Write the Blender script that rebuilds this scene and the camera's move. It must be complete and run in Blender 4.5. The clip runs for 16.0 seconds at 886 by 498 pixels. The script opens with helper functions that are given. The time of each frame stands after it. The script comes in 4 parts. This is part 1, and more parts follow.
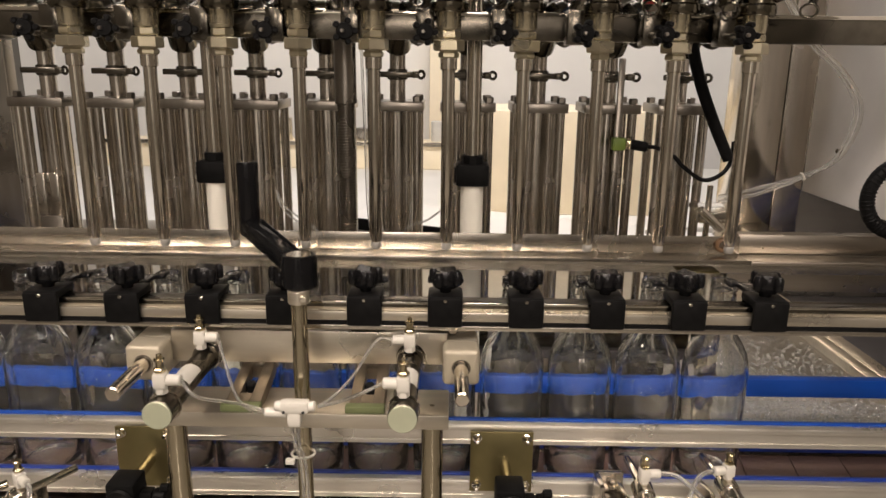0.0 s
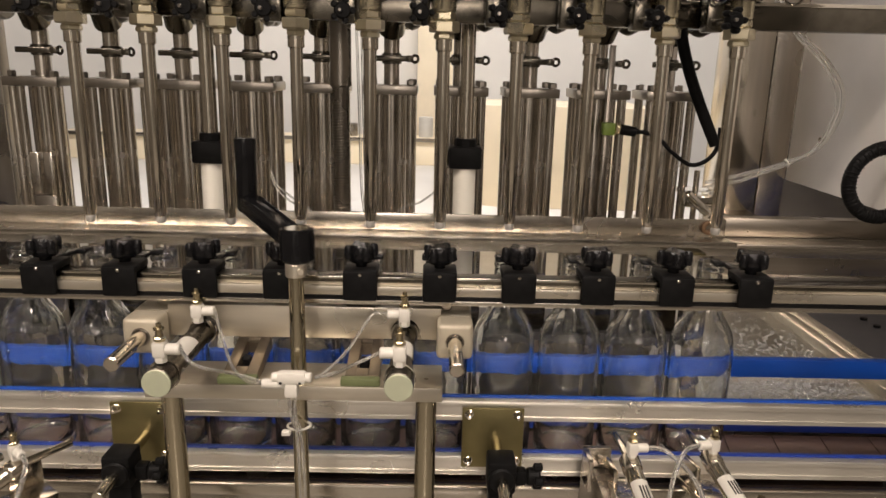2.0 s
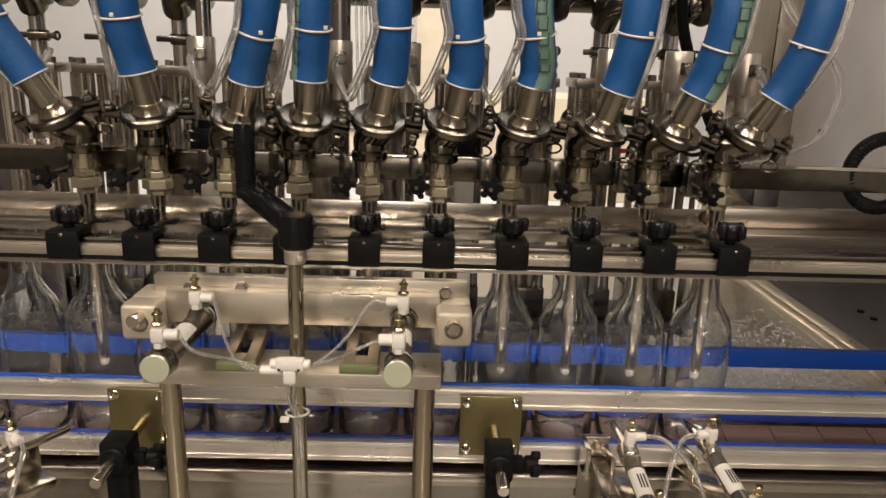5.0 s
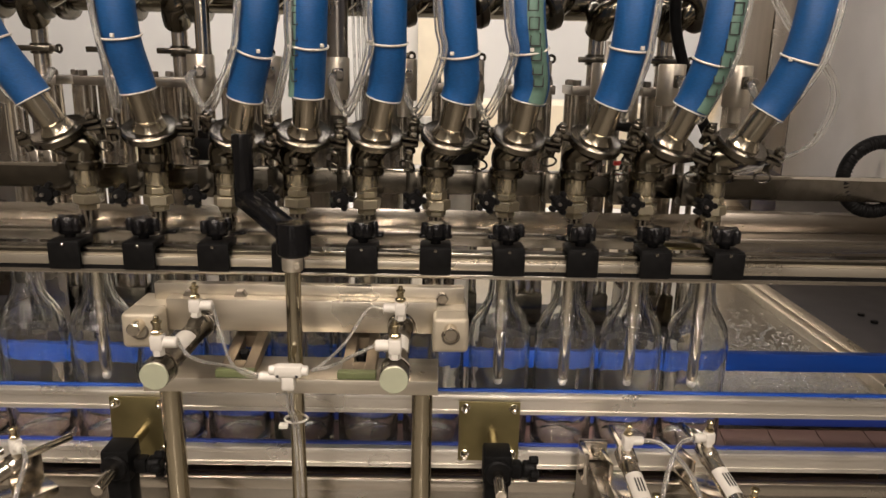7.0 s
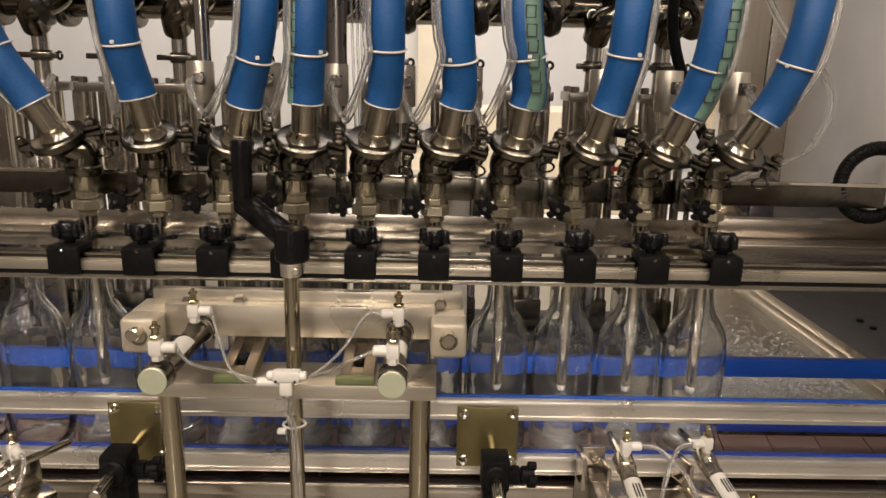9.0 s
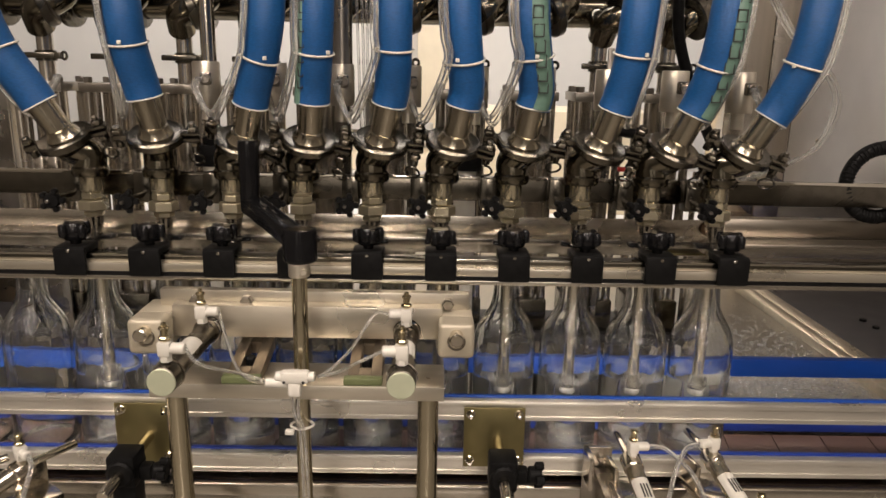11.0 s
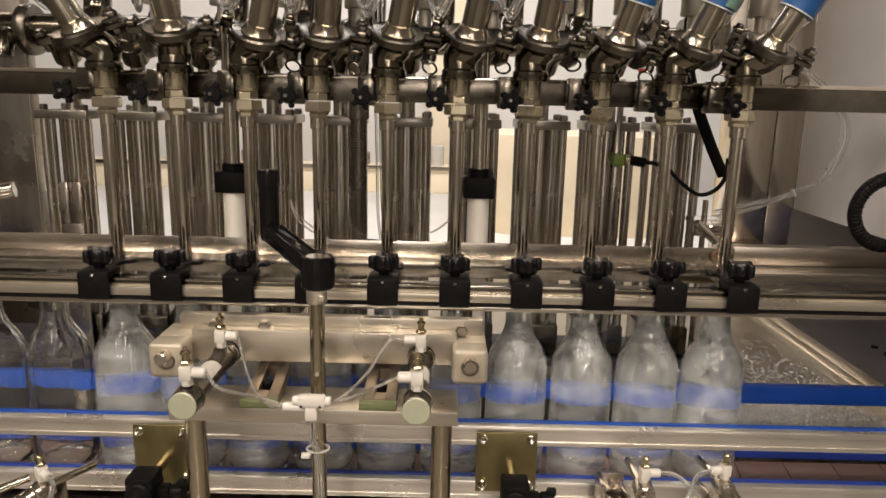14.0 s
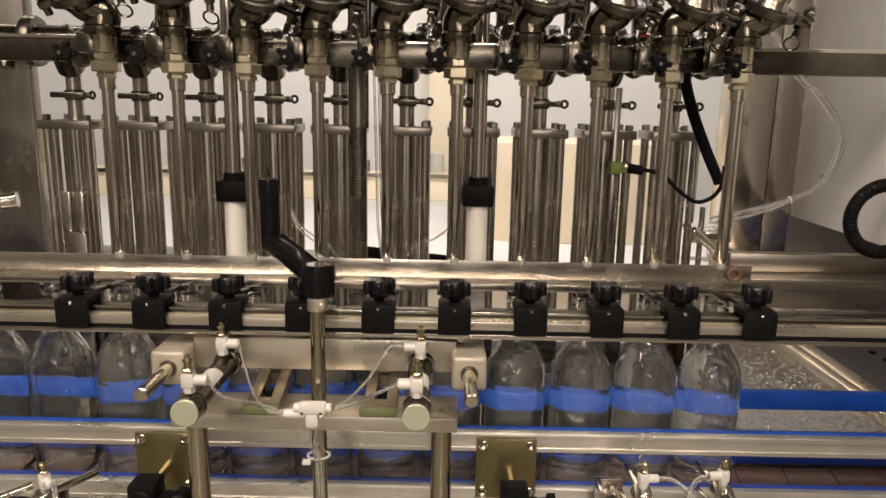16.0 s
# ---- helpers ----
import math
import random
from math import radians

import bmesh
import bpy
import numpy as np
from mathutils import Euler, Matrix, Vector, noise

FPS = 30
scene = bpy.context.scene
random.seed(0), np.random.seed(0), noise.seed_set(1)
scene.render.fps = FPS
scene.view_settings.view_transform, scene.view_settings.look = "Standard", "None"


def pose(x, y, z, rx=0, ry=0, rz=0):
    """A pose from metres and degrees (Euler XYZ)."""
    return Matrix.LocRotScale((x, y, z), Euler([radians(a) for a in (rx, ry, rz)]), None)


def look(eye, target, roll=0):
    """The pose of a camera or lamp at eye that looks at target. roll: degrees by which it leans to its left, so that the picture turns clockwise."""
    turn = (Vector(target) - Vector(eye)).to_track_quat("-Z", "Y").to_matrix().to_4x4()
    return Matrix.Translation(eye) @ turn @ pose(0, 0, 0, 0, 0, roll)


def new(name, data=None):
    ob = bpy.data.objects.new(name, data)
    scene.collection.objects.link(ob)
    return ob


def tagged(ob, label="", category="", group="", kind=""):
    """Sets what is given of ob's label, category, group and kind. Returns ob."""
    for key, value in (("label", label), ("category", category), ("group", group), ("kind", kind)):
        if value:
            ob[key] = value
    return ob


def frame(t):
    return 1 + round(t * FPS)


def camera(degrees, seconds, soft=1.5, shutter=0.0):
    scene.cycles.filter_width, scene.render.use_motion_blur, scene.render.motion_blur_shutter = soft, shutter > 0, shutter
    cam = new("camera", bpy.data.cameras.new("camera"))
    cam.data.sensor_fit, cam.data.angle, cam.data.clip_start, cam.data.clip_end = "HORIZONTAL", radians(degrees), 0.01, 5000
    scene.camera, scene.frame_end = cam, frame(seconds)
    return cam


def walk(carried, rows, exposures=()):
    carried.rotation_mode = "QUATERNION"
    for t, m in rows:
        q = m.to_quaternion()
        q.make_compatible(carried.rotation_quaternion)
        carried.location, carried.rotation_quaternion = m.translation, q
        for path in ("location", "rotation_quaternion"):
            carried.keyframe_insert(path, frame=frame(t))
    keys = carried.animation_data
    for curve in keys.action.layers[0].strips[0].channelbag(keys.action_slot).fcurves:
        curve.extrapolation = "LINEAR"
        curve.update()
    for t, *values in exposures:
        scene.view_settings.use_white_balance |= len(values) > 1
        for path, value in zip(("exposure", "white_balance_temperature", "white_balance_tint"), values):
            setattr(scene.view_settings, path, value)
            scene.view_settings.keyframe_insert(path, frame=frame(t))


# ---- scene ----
cam = camera(64.0, 16.0, soft=1.5)
PATH = [
    (0, (0.039, -0.732, 1.35), (0.026, 1.204, 0.848), 0.7),
    (0.5, (0.033, -0.737, 1.345), (0.033, 1.201, 0.854), 1.0),
    (1, (0.027, -0.738, 1.339), (0.043, 1.199, 0.842), 1.1),
    (1.5, (0.022, -0.739, 1.34), (0.049, 1.195, 0.834), 1.2),
    (2, (0.03, -0.75, 1.331), (0.06, 1.187, 0.831), 1.4),
    (2.5, (0.03, -0.754, 1.328), (0.059, 1.182, 0.826), 1.7),
    (3, (0.028, -0.751, 1.326), (0.06, 1.183, 0.817), 1.9),
    (3.5, (0.025, -0.748, 1.324), (0.063, 1.184, 0.808), 2.0),
    (4, (0.024, -0.746, 1.326), (0.069, 1.181, 0.794), 2.0),
    (6.5, (0.036, -0.757, 1.326), (0.059, 1.18, 0.83), 1.3),
    (7, (0.036, -0.757, 1.327), (0.061, 1.18, 0.828), 1.2),
    (7.5, (0.035, -0.757, 1.327), (0.058, 1.181, 0.834), 1.2),
    (8, (0.033, -0.76, 1.327), (0.059, 1.18, 0.842), 1.2),
    (8.5, (0.036, -0.76, 1.327), (0.06, 1.181, 0.846), 1.2),
    (9, (0.038, -0.759, 1.327), (0.062, 1.182, 0.845), 1.2),
    (11.5, (0.028, -0.758, 1.327), (0.059, 1.183, 0.845), 1.2),
    (12, (0.029, -0.756, 1.331), (0.063, 1.182, 0.836), 1.5),
    (12.5, (0.029, -0.758, 1.33), (0.063, 1.182, 0.844), 1.6),
    (13, (0.027, -0.759, 1.328), (0.057, 1.185, 0.858), 1.4),
    (13.5, (0.023, -0.766, 1.332), (0.035, 1.183, 0.88), 1.3),
    (14, (0.024, -0.771, 1.337), (0.025, 1.183, 0.91), 1.3),
    (14.5, (0.024, -0.772, 1.34), (0.022, 1.185, 0.925), 1.4),
    (15, (0.02, -0.769, 1.341), (0.028, 1.187, 0.925), 1.4),
    (15.5, (0.02, -0.777, 1.337), (0.031, 1.182, 0.934), 1.2),
    (16, (0.025, -0.778, 1.339), (0.025, 1.181, 0.932), 1.1),
]
walk(cam, [(t, look(eye, target, roll)) for t, eye, target, roll in PATH], exposures=[(0, 0.0), (16, 0.0)])

# ---- world and light: a closed workshop with lamps added out of view ----
world = bpy.data.worlds.new("workshop_air")
scene.world = world
world.use_nodes = True
world.node_tree.nodes["Background"].inputs[0].default_value = (1.0, 0.93, 0.82, 1)
world.node_tree.nodes["Background"].inputs[1].default_value = 0.004


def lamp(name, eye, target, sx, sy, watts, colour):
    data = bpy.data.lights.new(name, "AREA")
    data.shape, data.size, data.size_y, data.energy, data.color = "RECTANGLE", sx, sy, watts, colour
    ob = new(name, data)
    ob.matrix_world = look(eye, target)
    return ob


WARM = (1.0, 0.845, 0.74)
lamp("added_ceiling_lamp", (-0.05, -1.05, 2.6), (-0.1, -0.1, 1.0), 2.8, 0.10, 25, WARM)
# unseen tubes added for streaks, stronger on the left to brighten the right panel
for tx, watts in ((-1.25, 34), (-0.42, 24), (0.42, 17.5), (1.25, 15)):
    lamp("added_ceiling_lamp", (tx, -1.95, 2.75), (tx, -1.949, 0.0), 0.07, 1.9, watts, WARM)
# unseen lamp added to brighten the wall and table behind the machine
lamp("added_ceiling_lamp", (0.0, 1.15, 2.8), (0.0, 2.3, 0.9), 3.4, 0.3, 50, (1.0, 0.93, 0.93))
# unseen windows and flood lamps, added for streaks and glints in metal and glass
for wx, ww, watts in ((-1.10, 1.58, 9), (1.60, 0.78, 4)):
    lamp("window_light", (wx, -7.12, 1.26), (wx, 0.0, 1.26), ww, 2.26, watts, (1.0, 0.88, 0.75))
# lamps put in down the hall for highlights on the bottle shoulders
for fx, fz, tall, watts in ((-0.95, 2.70, 0.42, 10), (0.40, 2.35, 1.0, 24), (1.05, 2.70, 0.42, 10)):
    lamp("added_flood_lamp", (fx, -5.4, fz), (0.0, 0.0, 1.0), 0.40, tall, watts, WARM)

# ---- materials ----


def nodes_of(name):
    m = bpy.data.materials.new(name)
    m.use_nodes = True
    return m, m.node_tree.nodes, m.node_tree.links, m.node_tree.nodes["Principled BSDF"]


def surface(name, colour, rough=0.4, metal=0.0, scale=60.0, stretch=(1, 1, 1), vary=0.18, rvary=0.15, bump=0.15, dirt=0.25, coat=0.0, spec=0.5):
    """A worn surface: fine grain and large stains in colour and gloss, with a slight relief."""
    m, n, l, p = nodes_of(name)
    co = n.new("ShaderNodeTexCoord")
    mp = n.new("ShaderNodeMapping")
    mp.inputs["Scale"].default_value = stretch
    l.new(co.outputs["Object"], mp.inputs[0])
    fine, big = n.new("ShaderNodeTexNoise"), n.new("ShaderNodeTexNoise")
    fine.inputs["Scale"].default_value, fine.inputs["Detail"].default_value = scale, 6
    big.inputs["Scale"].default_value, big.inputs["Detail"].default_value = scale * 0.17, 3
    l.new(mp.outputs[0], fine.inputs[0])
    l.new(co.outputs["Object"], big.inputs[0])
    info = n.new("ShaderNodeObjectInfo")
    mixn = n.new("ShaderNodeMath")
    mixn.operation = "MULTIPLY_ADD"
    mixn.inputs[1].default_value = dirt
    l.new(big.outputs[0], mixn.inputs[0])
    l.new(fine.outputs[0], mixn.inputs[2])
    ramp = n.new("ShaderNodeMapRange")
    ramp.inputs[1].default_value, ramp.inputs[2].default_value = 0.3, 0.7 + dirt
    ramp.inputs[3].default_value, ramp.inputs[4].default_value = 1 - vary, 1 + vary
    l.new(mixn.outputs[0], ramp.inputs[0])
    ran = n.new("ShaderNodeMapRange")
    ran.inputs[3].default_value, ran.inputs[4].default_value = 0.93, 1.05
    l.new(info.outputs["Random"], ran.inputs[0])
    both = n.new("ShaderNodeMath")
    both.operation = "MULTIPLY"
    l.new(ramp.outputs[0], both.inputs[0])
    l.new(ran.outputs[0], both.inputs[1])
    sc = n.new("ShaderNodeVectorMath")
    sc.operation = "SCALE"
    sc.inputs[0].default_value = colour
    l.new(both.outputs[0], sc.inputs["Scale"])
    l.new(sc.outputs[0], p.inputs["Base Color"])
    rr = n.new("ShaderNodeMapRange")
    rr.inputs[1].default_value, rr.inputs[2].default_value = 0.3, 0.7
    rr.inputs[3].default_value, rr.inputs[4].default_value = max(0.03, rough - rvary), min(1, rough + rvary)
    l.new(big.outputs[0], rr.inputs[0])
    l.new(rr.outputs[0], p.inputs["Roughness"])
    p.inputs["Metallic"].default_value = metal
    p.inputs["Coat Weight"].default_value = coat
    p.inputs["Specular IOR Level"].default_value = spec
    b = n.new("ShaderNodeBump")
    b.inputs["Strength"].default_value, b.inputs["Distance"].default_value = bump, 0.0006
    l.new(fine.outputs[0], b.inputs["Height"])
    l.new(b.outputs[0], p.inputs["Normal"])
    return m


def clear(name, colour=(1, 1, 1), rough=0.02, ior=1.45, wave=0.12, through_share=1.0):
    m, n, l, p = nodes_of(name)
    p.inputs["Base Color"].default_value = (*colour, 1)
    p.inputs["Transmission Weight"].default_value = through_share
    p.inputs["IOR"].default_value = ior
    co, no = n.new("ShaderNodeTexCoord"), n.new("ShaderNodeTexNoise")
    no.inputs["Scale"].default_value = 35
    l.new(co.outputs["Object"], no.inputs[0])
    r = n.new("ShaderNodeMapRange")
    r.inputs[1].default_value, r.inputs[2].default_value = 0.35, 0.75
    r.inputs[3].default_value, r.inputs[4].default_value = rough * 0.3, rough * 2
    l.new(no.outputs[0], r.inputs[0])
    l.new(r.outputs[0], p.inputs["Roughness"])
    b = n.new("ShaderNodeBump")
    b.inputs["Strength"].default_value, b.inputs["Distance"].default_value = wave, 0.002
    l.new(no.outputs[0], b.inputs["Height"])
    l.new(b.outputs[0], p.inputs["Normal"])
    return m


def milky(name, colour, thin, thick, scale):
    """Water full of fine bubbles: drifting white puffs between clear gaps."""
    m, n, l, p = nodes_of(name)
    p.inputs["Base Color"].default_value = (*colour, 1)
    p.inputs["Roughness"].default_value = 0.6
    p.inputs["Subsurface Weight"].default_value = 0.0
    co, no = n.new("ShaderNodeTexCoord"), n.new("ShaderNodeTexNoise")
    no.inputs["Scale"].default_value, no.inputs["Detail"].default_value = scale, 5
    l.new(co.outputs["Object"], no.inputs[0])
    r = n.new("ShaderNodeMapRange")
    r.inputs[1].default_value, r.inputs[2].default_value = 0.42, 0.68
    r.inputs[3].default_value, r.inputs[4].default_value = thin, thick
    l.new(no.outputs[0], r.inputs[0])
    l.new(r.outputs[0], p.inputs["Alpha"])
    return m


STEEL = surface("brushed_stainless", (0.68, 0.625, 0.535), 0.16, 1, 90, (1, 1, 0.05), 0.10, 0.05, 0.03)
STEEL_X = surface("stainless_grained_lengthwise", (0.60, 0.56, 0.49), 0.24, 1, 120, (0.05, 1, 1), 0.16, 0.04, 0.06)
STEEL_DARK = surface("dull_grey_steel", (0.30, 0.275, 0.24), 0.27, 1, 70, (1, 1, 0.15), 0.2, 0.1, 0.08)
CHROME = surface("polished_steel", (0.70, 0.66, 0.58), 0.07, 1, 40, (1, 1, 1), 0.08, 0.04, 0.03)
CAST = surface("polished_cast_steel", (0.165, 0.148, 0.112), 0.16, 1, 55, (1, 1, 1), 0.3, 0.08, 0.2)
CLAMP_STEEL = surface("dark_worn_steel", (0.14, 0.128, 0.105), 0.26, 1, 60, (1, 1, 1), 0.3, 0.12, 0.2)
TAIL_STEEL = surface("turned_hose_tail_steel", (0.42, 0.38, 0.30), 0.24, 1, 80, (1, 1, 0.2), 0.2, 0.08, 0.15)
SATIN = surface("satin_cylinder_steel", (0.60, 0.555, 0.49), 0.23, 1, 90, (1, 1, 0.05), 0.18, 0.06, 0.04)
ALU = surface("anodised_aluminium", (0.80, 0.77, 0.70), 0.34, 0.9, 110, (0.04, 1, 1), 0.12, 0.10, 0.10)
CREAM = surface("satin_milled_aluminium", (0.60, 0.555, 0.46), 0.36, 0.9, 90, (0.12, 1, 1), 0.16, 0.12, 0.14)
BLOCK = surface("pale_milled_block", (0.40, 0.36, 0.275), 0.45, 0.3, 60, (1, 1, 1), 0.10, 0.12, 0.12)
BLACK = surface("black_moulded_plastic", (0.0065, 0.0065, 0.0065), 0.42, 0, 140, (1, 1, 1), 0.4, 0.12, 0.2, spec=0.06)
BLACK_GLOSS = surface("black_glossy_plastic", (0.006, 0.006, 0.0065), 0.16, 0, 90, (1, 1, 1), 0.3, 0.06, 0.05, spec=0.25)
BLUE = surface("blue_guide_plastic", (0.002, 0.047, 0.29), 0.42, 0, 50, (0.3, 1, 1), 0.15, 0.12, 0.12)
NAVY = surface("dark_blue_guide_plastic", (0.01, 0.03, 0.20), 0.4, 0, 50, (0.3, 1, 1), 0.15, 0.12, 0.12)
HOSE = surface("blue_fabric_hose", (0.004, 0.066, 0.21), 0.5, 0, 260, (1, 1, 3), 0.22, 0.1, 0.5)
HOSE_GREEN = surface("grey_green_hose_stripe", (0.10, 0.18, 0.14), 0.5, 0, 160, (1, 1, 1), 0.15, 0.1, 0.3)
WHITE = surface("white_plastic", (0.58, 0.56, 0.50), 0.38, 0, 60, (1, 1, 1), 0.06, 0.1, 0.1)
CREAM_TUBE = surface("ivory_plastic_tube", (0.70, 0.68, 0.60), 0.45, 0, 40, (1, 1, 0.2), 0.06, 0.1, 0.08)
BRASS = surface("yellow_zinc_plate", (0.25, 0.215, 0.105), 0.34, 1, 35, (1, 1, 1), 0.3, 0.12, 0.12, 0.6)
BRASS_FIT = surface("nickel_brass_fitting", (0.62, 0.54, 0.36), 0.2, 1, 60, (1, 1, 1), 0.15, 0.08, 0.1)
BELT = surface("pink_brown_chain_plate", (0.125, 0.078, 0.06), 0.5, 0, 60, (0.3, 1, 1), 0.2, 0.12, 0.2)
PAINT = surface("light_grey_painted_sheet", (0.80, 0.78, 0.75), 0.5, 0, 25, (1, 1, 1), 0.05, 0.1, 0.06)
DARK_TOP = surface("dark_grey_machine_top", (0.035, 0.034, 0.036), 0.45, 0.0, 40, (1, 1, 1), 0.15, 0.1, 0.08, spec=0.22)
WALL = surface("white_workshop_wall", (0.80, 0.78, 0.72), 0.8, 0, 6, (1, 1, 1), 0.05, 0.1, 0.1)
BOARD = surface("cream_board", (0.85, 0.75, 0.55), 0.7, 0, 12, (1, 1, 1), 0.08, 0.1, 0.1)
# dark tone of the unseen hall shell, chosen for contrast in reflections
UNSEEN_DARK = surface("dark_unseen_shell", (0.14, 0.13, 0.112), 0.8, 0, 4, (1, 1, 1), 0.3, 0.1, 0.1)
FLOOR = surface("grey_epoxy_floor", (0.25, 0.235, 0.205), 0.2, 0, 5, (1, 1, 1), 0.12, 0.1, 0.1)
GREEN = surface("green_plastic", (0.13, 0.19, 0.03), 0.4, 0, 60)
RED = surface("red_lamp_plastic", (0.6, 0.03, 0.02), 0.3, 0, 60)
RUST = surface("rust_brown_stain", (0.10, 0.055, 0.025), 0.5, 0.2, 90, (1, 1, 1), 0.4, 0.1, 0.3)
# white of the nozzle tips toned down to a mid grey
TIP_PLASTIC = surface("greyed_white_plastic", (0.27, 0.26, 0.235), 0.4, 0, 60, (1, 1, 1), 0.1, 0.1, 0.1)
INK = surface("black_ink", (0.02, 0.02, 0.02), 0.6, 0, 60)
GLASS = clear("bottle_glass", (0.93, 0.945, 0.935), 0.006, 1.5, 0.7, 0.996)
END_CAP = surface("pale_green_anodised_cap", (0.52, 0.55, 0.40), 0.45, 0.5, 60, (1, 1, 1), 0.10, 0.1, 0.08)
FILL = clear("freshly_poured_water", (0.95, 0.965, 0.96), 0.02, 1.30, 0.15, 0.99)
CLEAR = clear("clear_air_tube", (0.88, 0.88, 0.85), 0.08, 1.35, 0.1, 0.88)
ACRYLIC = clear("clear_sheet_lip", (0.93, 0.93, 0.9), 0.05, 1.2)
# part opaque white, so the droplets' sparkle sits in their colour
BEAD = clear("water_beads", (0.97, 0.98, 0.98), 0.0, 1.5, 0.0, 0.80)
DECK = surface("wet_deck_stainless", (0.50, 0.47, 0.41), 0.36, 1, 160, (1, 1, 1), 0.10, 0.05, 0.02)
END_STEEL = surface("brown_grey_steel", (0.36, 0.325, 0.275), 0.32, 1, 110, (0.05, 1, 1), 0.16, 0.05, 0.08)
NUT = surface("olive_tinted_nut_steel", (0.52, 0.47, 0.34), 0.30, 0.9, 60, (1, 1, 1), 0.15, 0.1, 0.08)
TAN = surface("brown_tarnished_bracket", (0.30, 0.25, 0.185), 0.42, 0.9, 60, (1, 1, 1), 0.2, 0.1, 0.1)
# darker than the other stainless, standing in for dark reflections on the posts
POST = surface("olive_tinted_post_steel", (0.52, 0.47, 0.35), 0.13, 1, 90, (1, 1, 0.05), 0.10, 0.05, 0.03)
PAD = surface("olive_green_pad", (0.12, 0.14, 0.06), 0.5, 0, 60)
MILK = milky("bubble_filled_water", (0.52, 0.535, 0.53), 0.02, 0.40, 34)
FOAM = milky("foamy_water_surface", (0.62, 0.64, 0.64), 0.0, 0.13, 55)

# ---- mesh helpers ----


def finish(bm, angle=35):
    me = bpy.data.meshes.new("mesh")
    bmesh.ops.recalc_face_normals(bm, faces=bm.faces)
    bm.to_mesh(me)
    bm.free()
    for p in me.polygons:
        p.use_smooth = True
    me.set_sharp_from_angle(angle=radians(angle))
    return me


def box(bm, x0, x1, y0, y1, z0, z1, bevel=0.001, m=None, seg=2):
    mat = Matrix.Translation(((x0 + x1) / 2, (y0 + y1) / 2, (z0 + z1) / 2)) @ Matrix.Diagonal((x1 - x0, y1 - y0, z1 - z0, 1))
    r = bmesh.ops.create_cube(bm, size=1, matrix=(m @ mat) if m else mat)
    if bevel:
        edges = list({e for v in r["verts"] for e in v.link_edges})
        bmesh.ops.bevel(bm, geom=edges, offset=bevel, segments=seg, affect="EDGES", profile=0.5)
    return bm


def lathe(bm, profile, n=24, m=None, closed=False):
    """Turn a profile of (radius, height) about the z axis."""
    rings = []
    m = m or Matrix()
    for r, z in profile:
        if r < 1e-6:
            rings.append([bm.verts.new(m @ Vector((0, 0, z)))])
        else:
            rings.append([bm.verts.new(m @ Vector((r * math.cos(2 * math.pi * k / n), r * math.sin(2 * math.pi * k / n), z))) for k in range(n)])
    if closed:
        rings.append(rings[0])
    for a, b in zip(rings, rings[1:]):
        for k in range(n):
            j = (k + 1) % n
            if len(a) == 1 and len(b) == 1:
                continue
            if len(a) == 1:
                bm.faces.new((a[0], b[k], b[j]))
            elif len(b) == 1:
                bm.faces.new((a[k], a[j], b[0]))
            else:
                bm.faces.new((a[k], a[j], b[j], b[k]))
    return bm


def along(p0, p1):
    """A frame at p0 whose z axis points to p1, and the length."""
    d = Vector(p1) - Vector(p0)
    return Matrix.Translation(p0) @ d.to_track_quat("Z", "Y").to_matrix().to_4x4(), d.length


def rod(bm, p0, p1, r, n=20, chamfer=0.0006, r1=None):
    m, h = along(p0, p1)
    r1 = r if r1 is None else r1
    c = min(chamfer, h / 3, r / 2)
    return lathe(bm, [(0, 0), (r - c, 0), (r, c), (r1, h - c), (r1 - c, h), (0, h)], n, m)


def hexnut(bm, p0, p1, r):
    return rod(bm, p0, p1, r, 6, 0.0012)


def glide(points, steps=8):
    pts = [Vector(p) for p in points]
    out = []
    for i in range(len(pts) - 1):
        a, b = pts[max(i - 1, 0)], pts[i]
        c, d = pts[i + 1], pts[min(i + 2, len(pts) - 1)]
        for k in range(steps):
            t = k / steps
            out.append(0.5 * (2 * b + (c - a) * t + (2 * a - 5 * b + 4 * c - d) * t * t + (3 * b - a - 3 * c + d) * t ** 3))
    return out + [pts[-1]]


def pipe(bm, points, r, n=10, steps=8, hollow=0.0):
    """A round tube swept along a smooth line."""
    pts = glide(points, steps) if steps > 1 else [Vector(p) for p in points]
    rings, up = [], Vector((0.3, 0.9, 0.2))
    for i, p in enumerate(pts):
        d = (pts[min(i + 1, len(pts) - 1)] - pts[max(i - 1, 0)]).normalized()
        u = (up - d * up.dot(d)).normalized()
        up, v = u, d.cross(u)
        rings.append([bm.verts.new(p + r * (math.cos(2 * math.pi * k / n) * u + math.sin(2 * math.pi * k / n) * v)) for k in range(n)])
    for a, b in zip(rings, rings[1:]):
        for k in range(n):
            bm.faces.new((a[k], a[(k + 1) % n], b[(k + 1) % n], b[k]))
    bm.faces.new(rings[0])
    bm.faces.new(list(reversed(rings[-1])))
    return bm


def ring(bm, centre, axis, big, small, n=24, k=8):
    m, _ = along(centre, Vector(centre) + Vector(axis))
    prof = [(big + small * math.cos(2 * math.pi * i / k), small * math.sin(2 * math.pi * i / k)) for i in range(k)]
    return lathe(bm, prof, n, m, closed=True)


